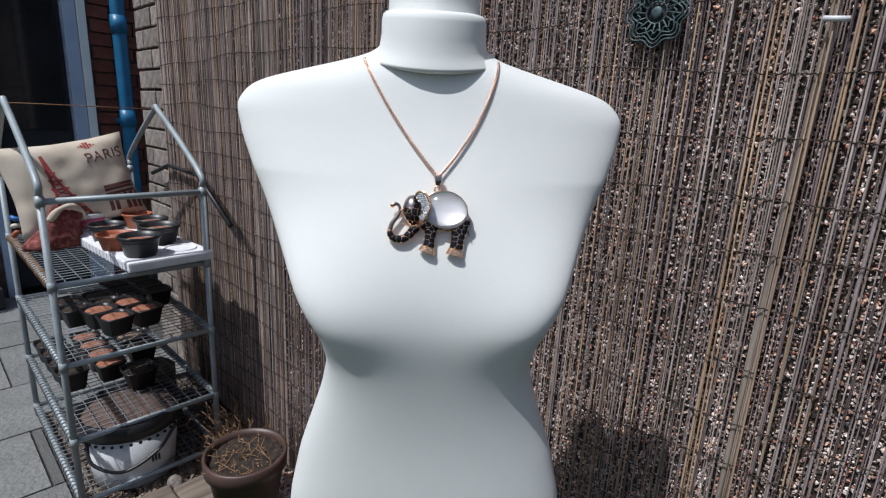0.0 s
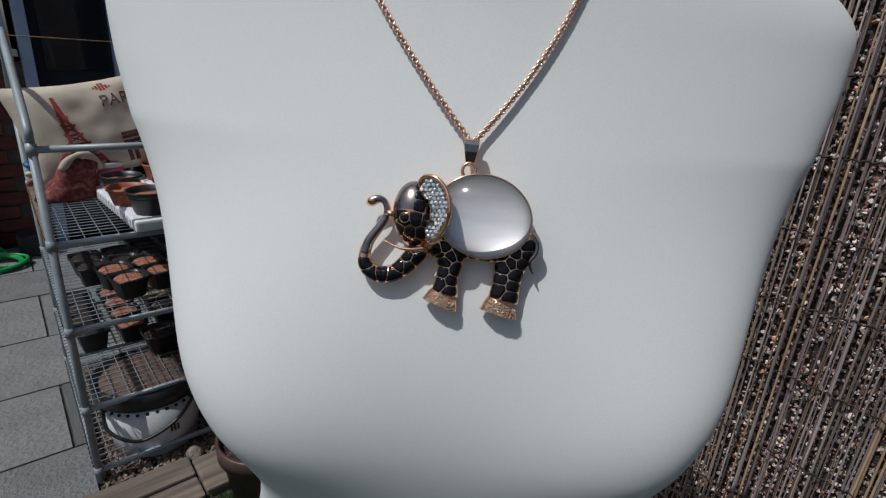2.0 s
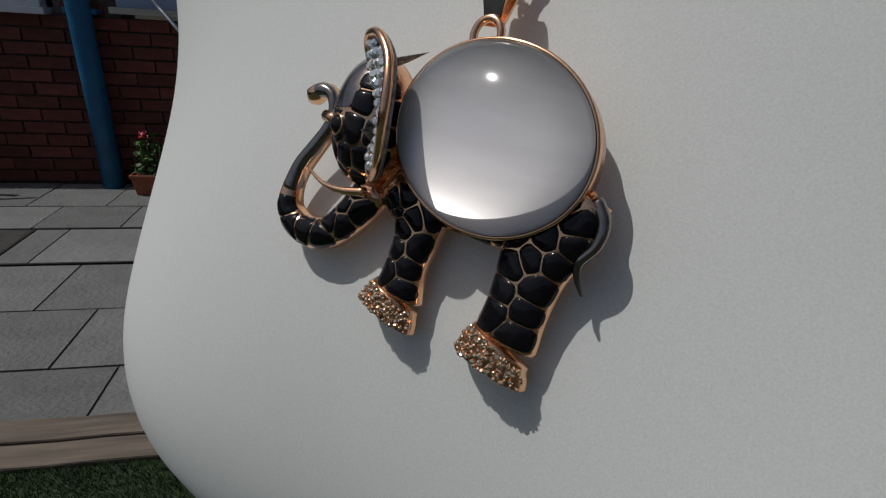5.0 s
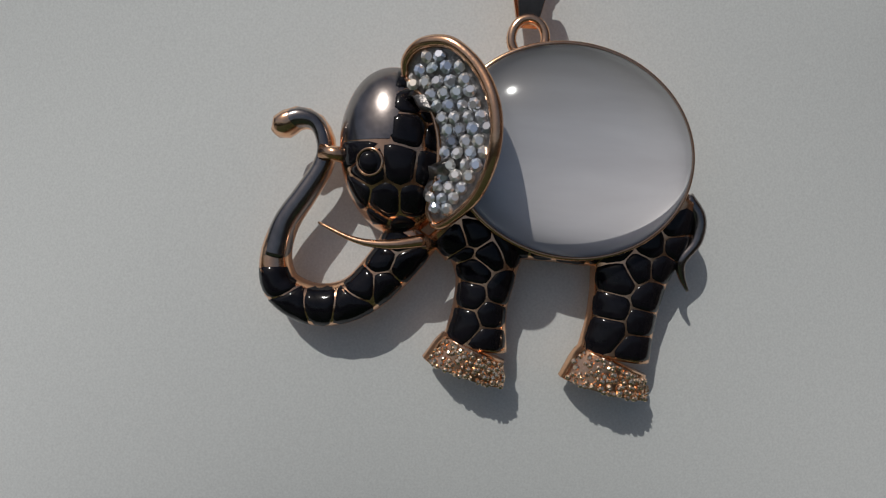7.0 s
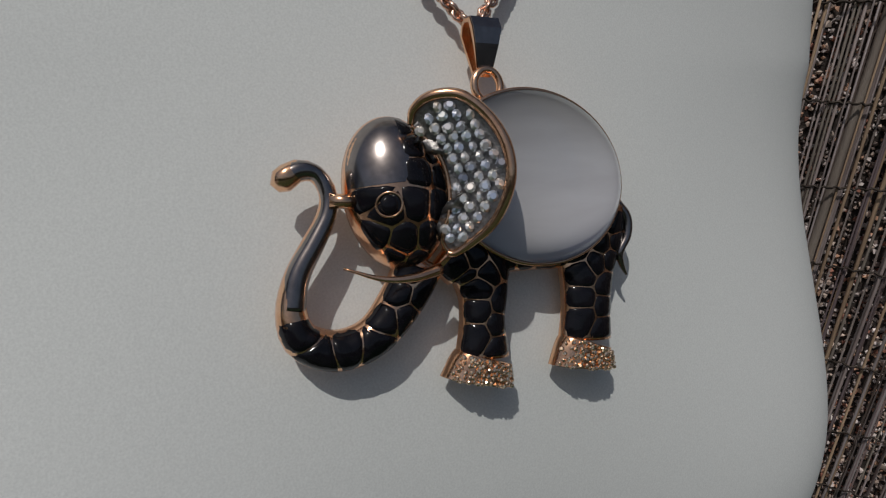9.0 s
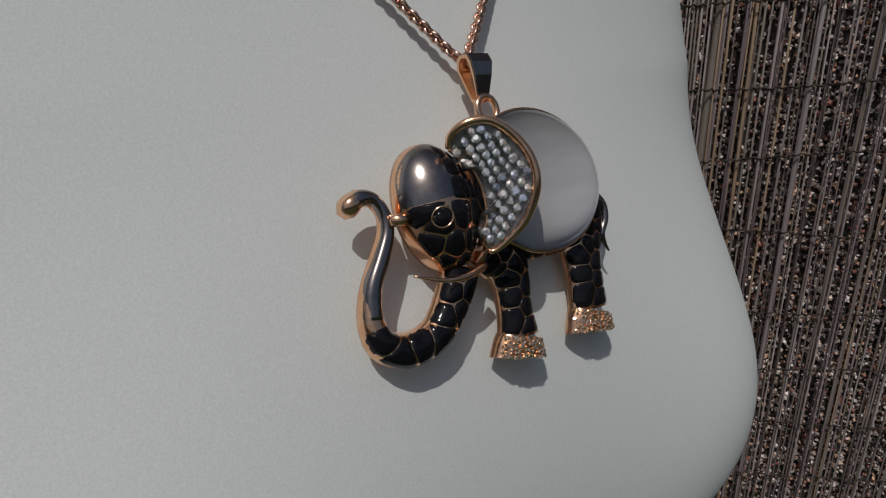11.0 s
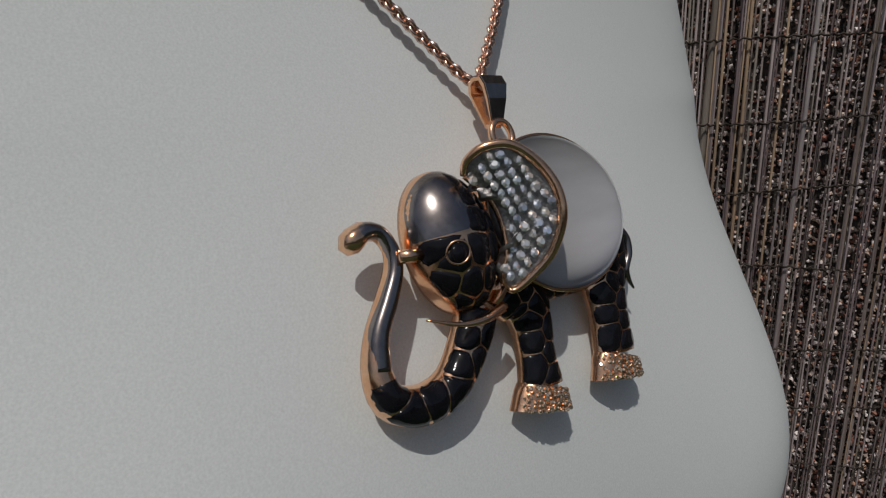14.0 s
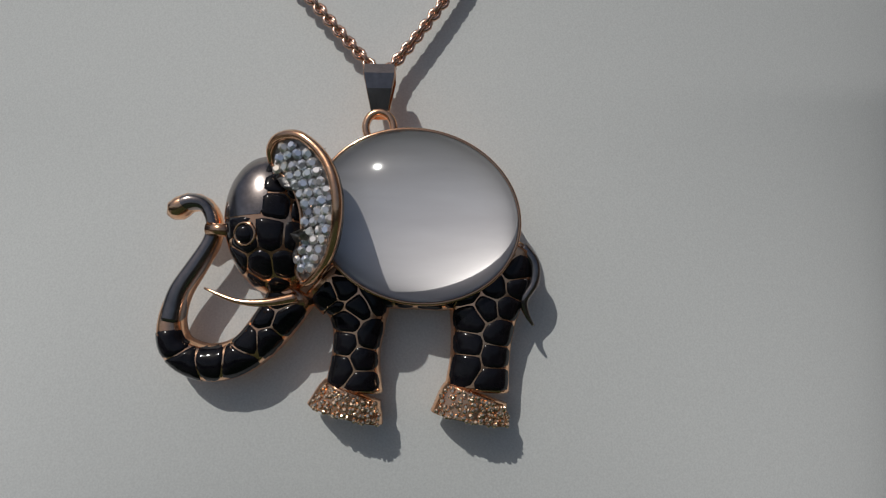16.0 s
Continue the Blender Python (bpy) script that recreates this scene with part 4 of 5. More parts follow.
hose()
prop = thing("clothes_prop", "pale clothes prop with a blue handle leaning on the wall", "prop")
part("pole", tubed([(-1.14, HY - 0.10, 1.2), (-0.58, HY - 0.16, 0.497)], 0.011, 10), ALUMINIUM, prop)
part("handle", tubed([(-0.585, HY - 0.16, 0.5), (-0.25, HY - 0.22, 0.02)], 0.019, 12), BLUE_PLASTIC, prop, "blue plastic handle")
part("collar", tubed([(-0.595, HY - 0.159, 0.513), (-0.572, HY - 0.161, 0.485)], 0.025, 12), BLUE_PLASTIC, prop)
post = thing("blue_post", "short blue tube standing against the wall beside the hose", "post")
part("tube", tubed([(-0.245, HY - 0.04, 0.0), (-0.245, HY - 0.04, 0.60)], 0.018, 12), BLUE_PIPE, post)
part("cap", tubed([(-0.245, HY - 0.04, 0.60), (-0.245, HY - 0.04, 0.66)], 0.024, 12), BLUE_PLASTIC, post)
box_thing = thing("hose_box", "dark plastic box on the paving beside the hose", "box")
part("body", boxed(-0.16, -0.02, HY - 0.24, HY - 0.06, 0.0, 0.12, 0.012), CHARCOAL, box_thing, "", False)


def leaves(bm, n, cx, cy, z0, rx, ry, h, size, seed):
    r = np.random.default_rng(seed)
    for _ in range(n):
        a, q = r.uniform(0, 6.28), math.sqrt(r.uniform(0, 1))
        z = z0 + h * r.uniform(0.02, 1) ** 1.2
        k = 1.05 - 0.5 * (z - z0) / h
        p = Vector((cx + rx * q * k * math.cos(a), cy + ry * q * k * math.sin(a), z))
        rot = Euler((r.uniform(-0.9, 0.9), r.uniform(-0.9, 0.9), r.uniform(0, 6.28))).to_matrix()
        s = size * r.uniform(0.6, 1.3)
        ring = [bm.verts.new(p + rot @ Vector((s * math.cos(t) * (1 - 0.18 * math.cos(5 * t)), s * 0.85 * math.sin(t), 0.15 * s * math.cos(2 * t)))) for t in (2 * math.pi * k2 / 7 for k2 in range(7))]
        bm.faces.new(ring)
    return bm


def planter(name, x0, x1, depth, h, label, flowers, seed, plant_h, square=True):
    cx, cy = (x0 + x1) / 2, 3.24
    t = thing(name, label, "flower pot", Matrix.Translation((cx, cy, 0)), "flower pots by the house wall")
    a, d = (x1 - x0) / 2, depth / 2
    if square:
        bm = bmesh.new()
        prof = ((0.86, 0.0), (1.0, h * 0.82), (1.06, h * 0.83), (1.06, h), (0.98, h), (0.95, h * 0.86))
        rings = [[bm.verts.new((sx * a * q, sy * (d if d else a) * q, z)) for sx, sy in ((-1, -1), (1, -1), (1, 1), (-1, 1))] for q, z in prof]
        for p, q in zip(rings, rings[1:]):
            for k in range(4):
                bm.faces.new((p[k], p[(k + 1) % 4], q[(k + 1) % 4], q[k]))
        bm.faces.new(rings[0][::-1])
        bm.faces.new(rings[-1])
        bmesh.ops.bevel(bm, geom=bm.edges[:], offset=0.003, segments=1, affect="EDGES")
        part("pot", bm, TERRACOTTA, t, "", False)
    else:
        part("pot", lathed([(a * 0.7, 0), (a * 0.95, h * 0.8), (a * 1.05, h * 0.81), (a * 1.05, h), (a * 0.95, h), (a * 0.93, h * 0.88)], 28), TERRACOTTA, t)
    part("soil", boxed(-a * 0.8, a * 0.8, -d * 0.8, d * 0.8, h * 0.7, h * 0.9), SOIL, t, "", False)
    r = np.random.default_rng(seed)
    bm = bmesh.new()
    for _ in range(16):
        x, y = r.uniform(-a * 0.8, a * 0.8), r.uniform(-d * 0.7, d * 0.7)
        tube(bm, [(x * 0.6, y * 0.6, h * 0.85), (x, y, h + plant_h * r.uniform(0.3, 0.8))], 0.003, 4)
    part("stems", bm, LEAF, t)
    part("foliage", leaves(bmesh.new(), int(170 * (x1 - x0) / 0.25), 0, 0, h * 0.9, a * 1.05, d * 1.2, plant_h, 0.017, seed), LEAF, t, "green leaves", False)
    for x, y, z in flowers:
        part("flower", leaves(bmesh.new(), 26, x, y, z - 0.02, 0.028, 0.028, 0.045, 0.013, seed + 3), PETAL, t, "red flower head", False)


planter("flower_trough", -1.05, -0.67, 0.17, 0.20, "long terracotta trough of green plants with red flowers", [(-0.03, -0.02, 0.33), (0.12, 0.0, 0.29)], 21, 0.2)
planter("flower_pot", -0.64, -0.475, 0.16, 0.15, "terracotta pot of bushy yellow-green foliage", [], 22, 0.13)
planter("flower_pot", -1.28, -1.07, 0.19, 0.13, "square terracotta pot with a red geranium", [(-0.02, -0.03, 0.36)], 23, 0.24)

parasol = thing("parasol_base", "dark parasol base with a grey pole near the wall", "parasol base", Matrix.Translation((-2.33, 3.2, 0)))
part("base", boxed(-0.09, 0.10, -0.09, 0.09, 0.0, 0.05, 0.01), CHARCOAL, parasol, "", False)
part("pole", tubed([(0, 0, 0.05), (-0.06, 0, 0.75)], 0.014, 12), ALUMINIUM, parasol)
part("grip", tubed([(-0.055, 0, 0.70), (-0.075, 0, 0.9)], 0.019, 12), CHARCOAL, parasol)

# dark garden chair whose seat shades the paving near the parasol base
chair = thing("garden_chair", "dark metal garden chair standing on the paving by the wall", "chair", Matrix.Translation((-2.42, 2.86, 0.0)) @ pose(0, 0, 0, 0, 0, 8))
for x, y in ((-0.2, -0.2), (0.2, -0.2), (-0.2, 0.2), (0.2, 0.2)):
    part("leg", tubed([(x * 1.1, y * 1.1, 0.0), (x, y, 0.44)], 0.011, 10), CHARCOAL, chair)
part("seat", boxed(-0.23, 0.23, -0.23, 0.23, 0.44, 0.465, 0.008), CHARCOAL, chair, "", False)
for x in (-0.2, 0.2):
    part("back_post", tubed([(x, 0.21, 0.46), (x, 0.27, 0.86)], 0.011, 10), CHARCOAL, chair)
for k in range(4):
    part("back_slat", boxed(-0.2, 0.2, 0.225 + 0.012 * k, 0.24 + 0.012 * k, 0.55 + 0.085 * k, 0.61 + 0.085 * k, 0.004), CHARCOAL, chair, "", False)

weed = thing("weed", "small green weed growing in a paving joint", "weed", Matrix.Translation((-0.385, 1.29, 0.0)))
r2 = np.random.default_rng(31)
for k in range(16):
    a, ln = r2.uniform(0, 6.28), r2.uniform(0.012, 0.03)
    bm = bmesh.new()
    u, v = Vector((math.cos(a), math.sin(a), 0)), Vector((-math.sin(a), math.cos(a), 0))
    h = r2.uniform(0.006, 0.018)
    ring = [bm.verts.new(p) for p in (Vector((0, 0, 0.0005)), u * ln * 0.5 + v * 0.0035 + UP * h * 0.8, u * ln + UP * h, u * ln * 0.5 - v * 0.0035 + UP * h * 0.8)]
    bm.faces.new(ring)
    part("leaf", bm, LEAF, weed, "", False)

cover = thing("drain_cover", "paved-in drain cover with a dark metal frame", "drain cover", Matrix.Translation((-1.252, 2.40, 0)))
for a in ((-0.305, 0.305, -0.215, -0.202), (-0.305, 0.305, 0.204, 0.217), (-0.305, -0.292, -0.202, 0.204), (0.292, 0.305, -0.202, 0.204)):
    part("frame_bar", boxed(a[0], a[1], a[2], a[3], -0.02, 0.006), CHARCOAL, cover, "", False)

for x0, x1 in ((-0.287, -0.145), (-0.137, 0.287)):
    part("inlay", boxed(x0, x1, -0.197, 0.199, -0.02, 0.002), SLAB, cover, "", False)

# ---- plant stand ----
SX0, SX1, SY0, SY1 = -0.085, 0.292, 1.22, 1.88
SHELVES = (0.672, 0.454, 0.232, 0.04)
stand = thing("plant_stand", "grey tubular greenhouse frame with wire mesh shelves, partly rusty", "plant stand")
R = 0.0085
for x in (SX0, SX1):
    for y in (SY0, SY1):
        part("post", tubed([(x, y, 0), (x, y, 0.90)], R, 10), STEEL, stand)
    gable = [(x, SY0, 0.90), (x, SY0 + 0.02, 0.945), (x, (SY0 + SY1) / 2 - 0.03, 1.10), (x, (SY0 + SY1) / 2 + 0.03, 1.10), (x, SY1 - 0.02, 0.945), (x, SY1, 0.90)]
    part("gable", tubed(spline(gable, 36), R, 10), STEEL, stand)
for z in (0.885,) + SHELVES:
    for y in (SY0, SY1):
        part("rail", tubed([(SX0, y, z), (SX1, y, z)], R * 0.92, 10), STEEL, stand)
        for x in (SX0, SX1):
            part("joint", tubed([(x, y, z - 0.012), (x, y, z + 0.012)], R * 1.25, 10), STEEL, stand)
for i, z in enumerate(SHELVES):
    for x in (SX0, SX1):
        part("side_rail", tubed([(x, SY0, z), (x, SY1, z)], R * 0.92, 10), STEEL, stand)
        pts = [(x + (R + 0.002) * math.cos(t), SY0 + 0.015 + (SY1 - SY0 - 0.03) * t / (2 * math.pi * 30), z + (R + 0.002) * math.sin(t)) for t in np.arange(0, 2 * math.pi * 30, 0.5)]
        part("wire_wrap", tubed(pts, 0.0016, 4), RUST if (i == 0 and x == SX0) else MESH, stand)
    bm = bmesh.new()
    for x in np.arange(SX0 + 0.03, SX1 - 0.005, 0.034):
        tube(bm, [(x, SY0, z + 0.006), (x, SY1, z + 0.006)], 0.0013, 4)
    for y in np.arange(SY0 + 0.024, SY1 - 0.005, 0.026):
        tube(bm, [(SX0, y, z + 0.0085), (SX1, y, z + 0.0085)], 0.0013, 4)
    part("mesh_shelf", bm, MESH, stand, "wire mesh shelf")
line = thing("washing_line", "thin rusty line strung above the stand", "line")
part("cord", tubed([(-0.6, 1.62, 1.10), (0.0, 1.60, 1.108), (0.29, 1.56, 1.108)], 0.0013, 5), RUST, line)
arm = thing("iron_bracket", "dark iron bracket fixed to the end of the fence", "bracket")
part("strut", tubed([(0.41, 2.02, 0.85), (0.41, 1.83, 0.90), (0.40, 1.53, 0.895), (0.40, 1.29, 0.76)], 0.008, 8), CHARCOAL, arm)


# ---- things on the stand ----
def cushion():
    m = Matrix.Translation((0.078, 1.70, 0.862)) @ Euler((radians(-14), radians(-9), radians(4))).to_matrix().to_4x4()
    c = thing("cushion", "cream linen cushion printed with a red tower and the word PARIS", "cushion", m)
    W, Hh = 0.165, 0.130

    def puff(u, v, side):
        e = max(0.0, (1 - u ** 4) * (1 - v ** 4)) ** 0.5
        s = 1 + 0.10 * (u * u * v * v)
        return Vector((W * u * s, side * (0.05 * e + 0.006 * noise.noise(Vector((u * 3, v * 3, side)))), Hh * v * s))

    bm = bmesh.new()
    for side in (-1, 1):
        g = [[bm.verts.new(puff(u, v, side)) for u in np.linspace(-1, 1, 25)] for v in np.linspace(-1, 1, 21)]
        for a, b in zip(g, g[1:]):
            for k in range(24):
                bm.faces.new((a[k], a[k + 1], b[k + 1], b[k]))
    bmesh.ops.remove_doubles(bm, verts=bm.verts, dist=0.0008)
    bmesh.ops.recalc_face_normals(bm, faces=bm.faces)
    part("cover", bm, LINEN, c)

    def strip(bm, pts, w):
        """A printed line on the front of the cushion through (u, v) points."""
        q = spline(pts, 14) if len(pts) > 2 else np.array([np.array(pts[0]) + (np.array(pts[1]) - np.array(pts[0])) * t for t in np.linspace(0, 1, 8)])
        d = np.gradient(q, axis=0)
        d /= np.linalg.norm(d, axis=1)[:, None]
        prev = None
        for p, e in zip(q, d):
            row = []
            for s in (-1, 1):
                v = puff(p[0] - e[1] * w * s, p[1] + e[0] * w * s, -1)
                v.y -= 0.0007
                row.append(bm.verts.new(v))
            if prev:
                bm.faces.new((prev[0], prev[1], row[1], row[0]))
            prev = row

    bm = bmesh.new()
    for s in (-1, 1):
        strip(bm, [(-0.42, 0.72), (-0.36 + 0.05 * s, 0.1), (-0.28 + 0.13 * s, -0.35), (-0.22 + 0.27 * s, -0.8)], 0.025)
    for k, v in enumerate((0.5, 0.3, 0.1, -0.1, -0.3, -0.5, -0.7)):
        half = 0.03 + 0.035 * k
        mid = -0.40 + 0.03 * k
        strip(bm, [(mid - half, v), (mid + half, v)], 0.022)
        strip(bm, [(mid - half, v), (mid + half + 0.02, v - 0.18)], 0.014)
        strip(bm, [(mid + half, v), (mid - half - 0.02, v - 0.18)], 0.014)
    part("tower_print", bm, PRINT_RED, c, "red printed lattice tower", False)
    bm = bmesh.new()
    for v in (-0.25, -0.33, -0.44):
        strip(bm, [(0.38, v), (0.95, v + 0.04)], 0.035)
    for u in (0.42, 0.52, 0.72, 0.82, 0.92):
        strip(bm, [(u, -0.45), (u, -0.85)], 0.035)
    strip(bm, [(0.5, -0.6), (0.62, -0.5), (0.75, -0.6)], 0.03)
    part("arch_print", bm, PRINT_BROWN, c, "brown printed triumphal arch", False)
    bm = bmesh.new()
    for k in range(6):
        strip(bm, [(0.22 + 0.05 * k, 0.93 - 0.05 * abs(k - 2.5)), (0.24 + 0.05 * k, 0.72 + 0.04 * abs(k - 2.5))], 0.02)
    part("stamp_print", bm, PRINT_RED, c, "red printed stamp", False)
    # the word
    cu = bpy.data.curves.new("word", "FONT")
    cu.body, cu.size, cu.extrude, cu.align_x = "PARIS", 0.046, 0.0002, "CENTER"
    tmp = bpy.data.objects.new("word", cu)
    scene.collection.objects.link(tmp)
    bpy.context.view_layer.update()
    me = bpy.data.meshes.new_from_object(tmp.evaluated_get(bpy.context.evaluated_depsgraph_get()))
    bpy.data.objects.remove(tmp)
    for v in me.vertices:
        u, w = 0.58 + v.co.x / W * 0.98, 0.42 + v.co.y / Hh + 0.10 * (v.co.x / W)
        p = puff(u, w, -1)
        p.y -= 0.0009 + v.co.z
        v.co = p
    me.materials.append(PRINT_BROWN)
    ob = new("lettering", me)
    ob.parent = c
    tagged(ob, "brown printed word PARIS")


cushion()


def soft_bag():
    m = Matrix.Translation((-0.012, 1.60, 0.684)) @ pose(0, 0, 0, 0, 0, 12)
    b = thing("cloth_bag", "slumped cloth bag, red-brown patterned with a pale folded top", "bag", m)
    rows = []
    bm = bmesh.new()
    for i, t in enumerate(np.linspace(0, 1, 18)):
        half, deep = 0.078 * (1 - 0.45 * t) * (0.9 + 0.1 * math.sin(t * 9)), 0.045 * (1 - 0.7 * t ** 1.5) + 0.004
        row = []
        for k in range(36):
            a = 2 * math.pi * k / 36
            c, sn = math.cos(a), math.sin(a)
            q = 1 + 0.10 * math.sin(5 * a + 3 * t) + 0.12 * noise.noise(Vector((c * 1.6, sn * 1.6, t * 4)))
            row.append(bm.verts.new((0.045 * t + half * c * q, deep * sn * q - 0.012 * t, 0.002 + 0.118 * t + 0.012 * math.sin(2 * a + 1) * t)))
        rows.append(row)
    for p, q in zip(rows, rows[1:]):
        for k in range(36):
            bm.faces.new((p[k], p[(k + 1) % 36], q[(k + 1) % 36], q[k]))
    bm.faces.new(rows[0][::-1])
    bm.faces.new(rows[-1])
    part("body", bm, surface("patterned_cloth", (0.11, 0.022, 0.02), (0.30, 0.11, 0.085), 85, 0.9, 0, 0.5, 300, 0.002, c3=(0.17, 0.04, 0.035)), b)
    flap = tubed(spline([(-0.012, -0.022, 0.085), (0.012, -0.03, 0.116), (0.045, -0.028, 0.125), (0.078, -0.018, 0.105), (0.088, -0.01, 0.08)], 24), [0.009 + 0.002 * math.sin(k * 0.6) for k in range(24)], 12)
    part("folded_top", flap, LINEN, b, "pale cream folded edge")


soft_bag()
ribbon = thing("bright_ribbon", "small orange, yellow and purple ribbon beside the cushion", "ribbon", Matrix.Translation((-0.055, 1.72, 0.70)))
for k, mat in enumerate((ORANGE_PLASTIC, SILL_CREAM, BLUE_PLASTIC)):
    part("band", tubed(spline([(0.0, 0.0, 0.012 + 0.02 * k), (-0.025, -0.012, 0.02 + 0.02 * k), (-0.035, 0.0, 0.005 + 0.03 * k)], 10), 0.008, 6), mat, ribbon)


def tray():
    t = thing("carry_tray", "white moulded plant carry tray with round pot recesses", "tray", Matrix.Translation((0.172, 1.485, 0.684)) @ pose(0, 0, 0, 0, 0, 4))
    bm = boxed(-0.115, 0.115, -0.29, 0.29, 0.0, 0.028, 0.006)
    part("body", bm, POLYSTYRENE, t, "", False)
    for y in np.linspace(-0.27, 0.27, 20):
        for x in (-0.1155, 0.1155):
            part("rib", boxed(x - 0.001, x + 0.001, y - 0.004, y + 0.004, 0.003, 0.024), POLYSTYRENE, t, "", False)
    for x in (-0.055, 0.055):
        for y in np.linspace(-0.21, 0.21, 5):
            part("rim", tubed([(x + 0.042 * math.cos(a), y + 0.042 * math.sin(a), 0.029) for a in np.linspace(0, 2 * math.pi, 25)], 0.003, 6, False), POLYSTYRENE, t)


tray()


def plant_pot(x, y, z, r, h, mat, label, wrap=None, group="pots on the carry tray"):
    p = thing("plant_pot", label, "plant pot", Matrix.Translation((x, y, z)), group)
    part("pot", lathed([(r * 0.74, 0), (r * 0.95, h * 0.84), (r * 1.03, h * 0.85), (r * 1.03, h), (r * 0.96, h), (r * 0.92, h * 0.7), (r * 0.9, h * 0.66)], 28), mat, p)
    part("soil", lathed([(r * 0.5, h * 0.55), (r * 0.89, h * 0.62), (r * 0.86, h * 0.72), (r * 0.3, h * 0.75)], 20), COMPOST, p)
    if wrap:
        part("label", lathed([(r * 0.79, h * 0.15), (r * 0.93, h * 0.72), (r * 0.95, h * 0.72), (r * 0.81, h * 0.15)], 28), wrap, p, "pink and white printed band")


TZ = 0.712
plant_pot(0.103, 1.680, TZ, 0.046, 0.058, WHITE_PLASTIC, "white plastic pot with a pink label", PINK)
plant_pot(0.212, 1.752, TZ, 0.047, 0.050, BLACK_PLASTIC, "black plastic pot of dry compost")
plant_pot(0.108, 1.492, TZ, 0.050, 0.052, BLACK_PLASTIC, "black plastic pot of dry compost")
plant_pot(0.232, 1.635, TZ, 0.045, 0.050, ORANGE_PLASTIC, "orange-brown plastic pot of dry compost")
plant_pot(0.238, 1.520, TZ, 0.051, 0.052, BLACK_PLASTIC, "black plastic pot of dry compost")
plant_pot(0.100, 1.372, TZ, 0.049, 0.045, ORANGE_PLASTIC, "orange-brown plastic pot of dry compost")
plant_pot(0.218, 1.375, TZ, 0.056, 0.058, BLACK_PLASTIC, "wide black plastic pot of dry compost")
plant_pot(0.130, 1.262, TZ, 0.053, 0.058, BLACK_PLASTIC, "black plastic pot at the tray's end")


def cell_tray(x, y, z, nx, ny, s, h, label, soil=COMPOST, turn=0.0):
    t = thing("seed_tray", label, "seed tray", Matrix.Translation((x, y, z)) @ pose(0, 0, 0, 0, 0, turn), "seed trays on the shelves")
    for i in range(nx):
        for j in range(ny):
            cx, cy = (i - (nx - 1) / 2) * s, (j - (ny - 1) / 2) * s
            bm = bmesh.new()
            a = s * 0.5
            prof = ((0.68, 0.0), (0.93, h * 0.9), (0.995, h * 0.9), (0.995, h), (0.9, h), (0.84, h * 0.72))
            rings = []
            for q, zz in prof:
                ring = []
                for k in range(16):
                    c, sn = math.cos(2 * math.pi * k / 16), math.sin(2 * math.pi * k / 16)
                    m = max(abs(c), abs(sn)) ** 0.6
                    ring.append(bm.verts.new((cx + a * q * c / m, cy + a * q * sn / m, zz)))
                rings.append(ring)
            for p, q in zip(rings, rings[1:]):
                for k in range(16):
                    bm.faces.new((p[k], p[(k + 1) % 16], q[(k + 1) % 16], q[k]))
            bm.faces.new(rings[0][::-1])
            part("cell", bm, BLACK_PLASTIC, t)
            part("soil", lathe(bmesh.new(), [(a * 0.5, h * 0.80), (a * 0.87, h * 0.84), (a * 0.80, h * 0.90), (a * 0.3, h * 0.93)], 14, cx, cy), soil, t)


S2, S3, S4 = SHELVES[1] + 0.011, SHELVES[2] + 0.011, SHELVES[3] + 0.011
cell_tray(0.095, 1.37, S2 + 0.012, 2, 2, 0.086, 0.055, "black plastic pots in a square of four with orange-brown compost", COMPOST, 14)
cell_tray(0.040, 1.530, S2, 2, 2, 0.082, 0.055, "black plastic seed tray of dark compost", SOIL, 4)
cell_tray(0.195, 1.600, S2, 2, 3, 0.08, 0.055, "wide black plastic seed tray of dark compost", SOIL, 4)
cell_tray(-0.028, 1.66, S3, 1, 4, 0.09, 0.065, "long black plastic seed tray beside the shelf's edge", SOIL, 2)
cell_tray(0.075, 1.66, S3, 1, 4, 0.09, 0.06, "black plastic seed tray with reddish compost", COMPOST, 2)
cell_tray(0.19, 1.65, S3, 1, 2, 0.10, 0.06, "black plastic pots of grey compost", GRAVEL, 2)
cell_tray(0.135, 1.42, S3, 1, 1, 0.10, 0.06, "single black plastic pot on the mesh shelf", SOIL, 2)


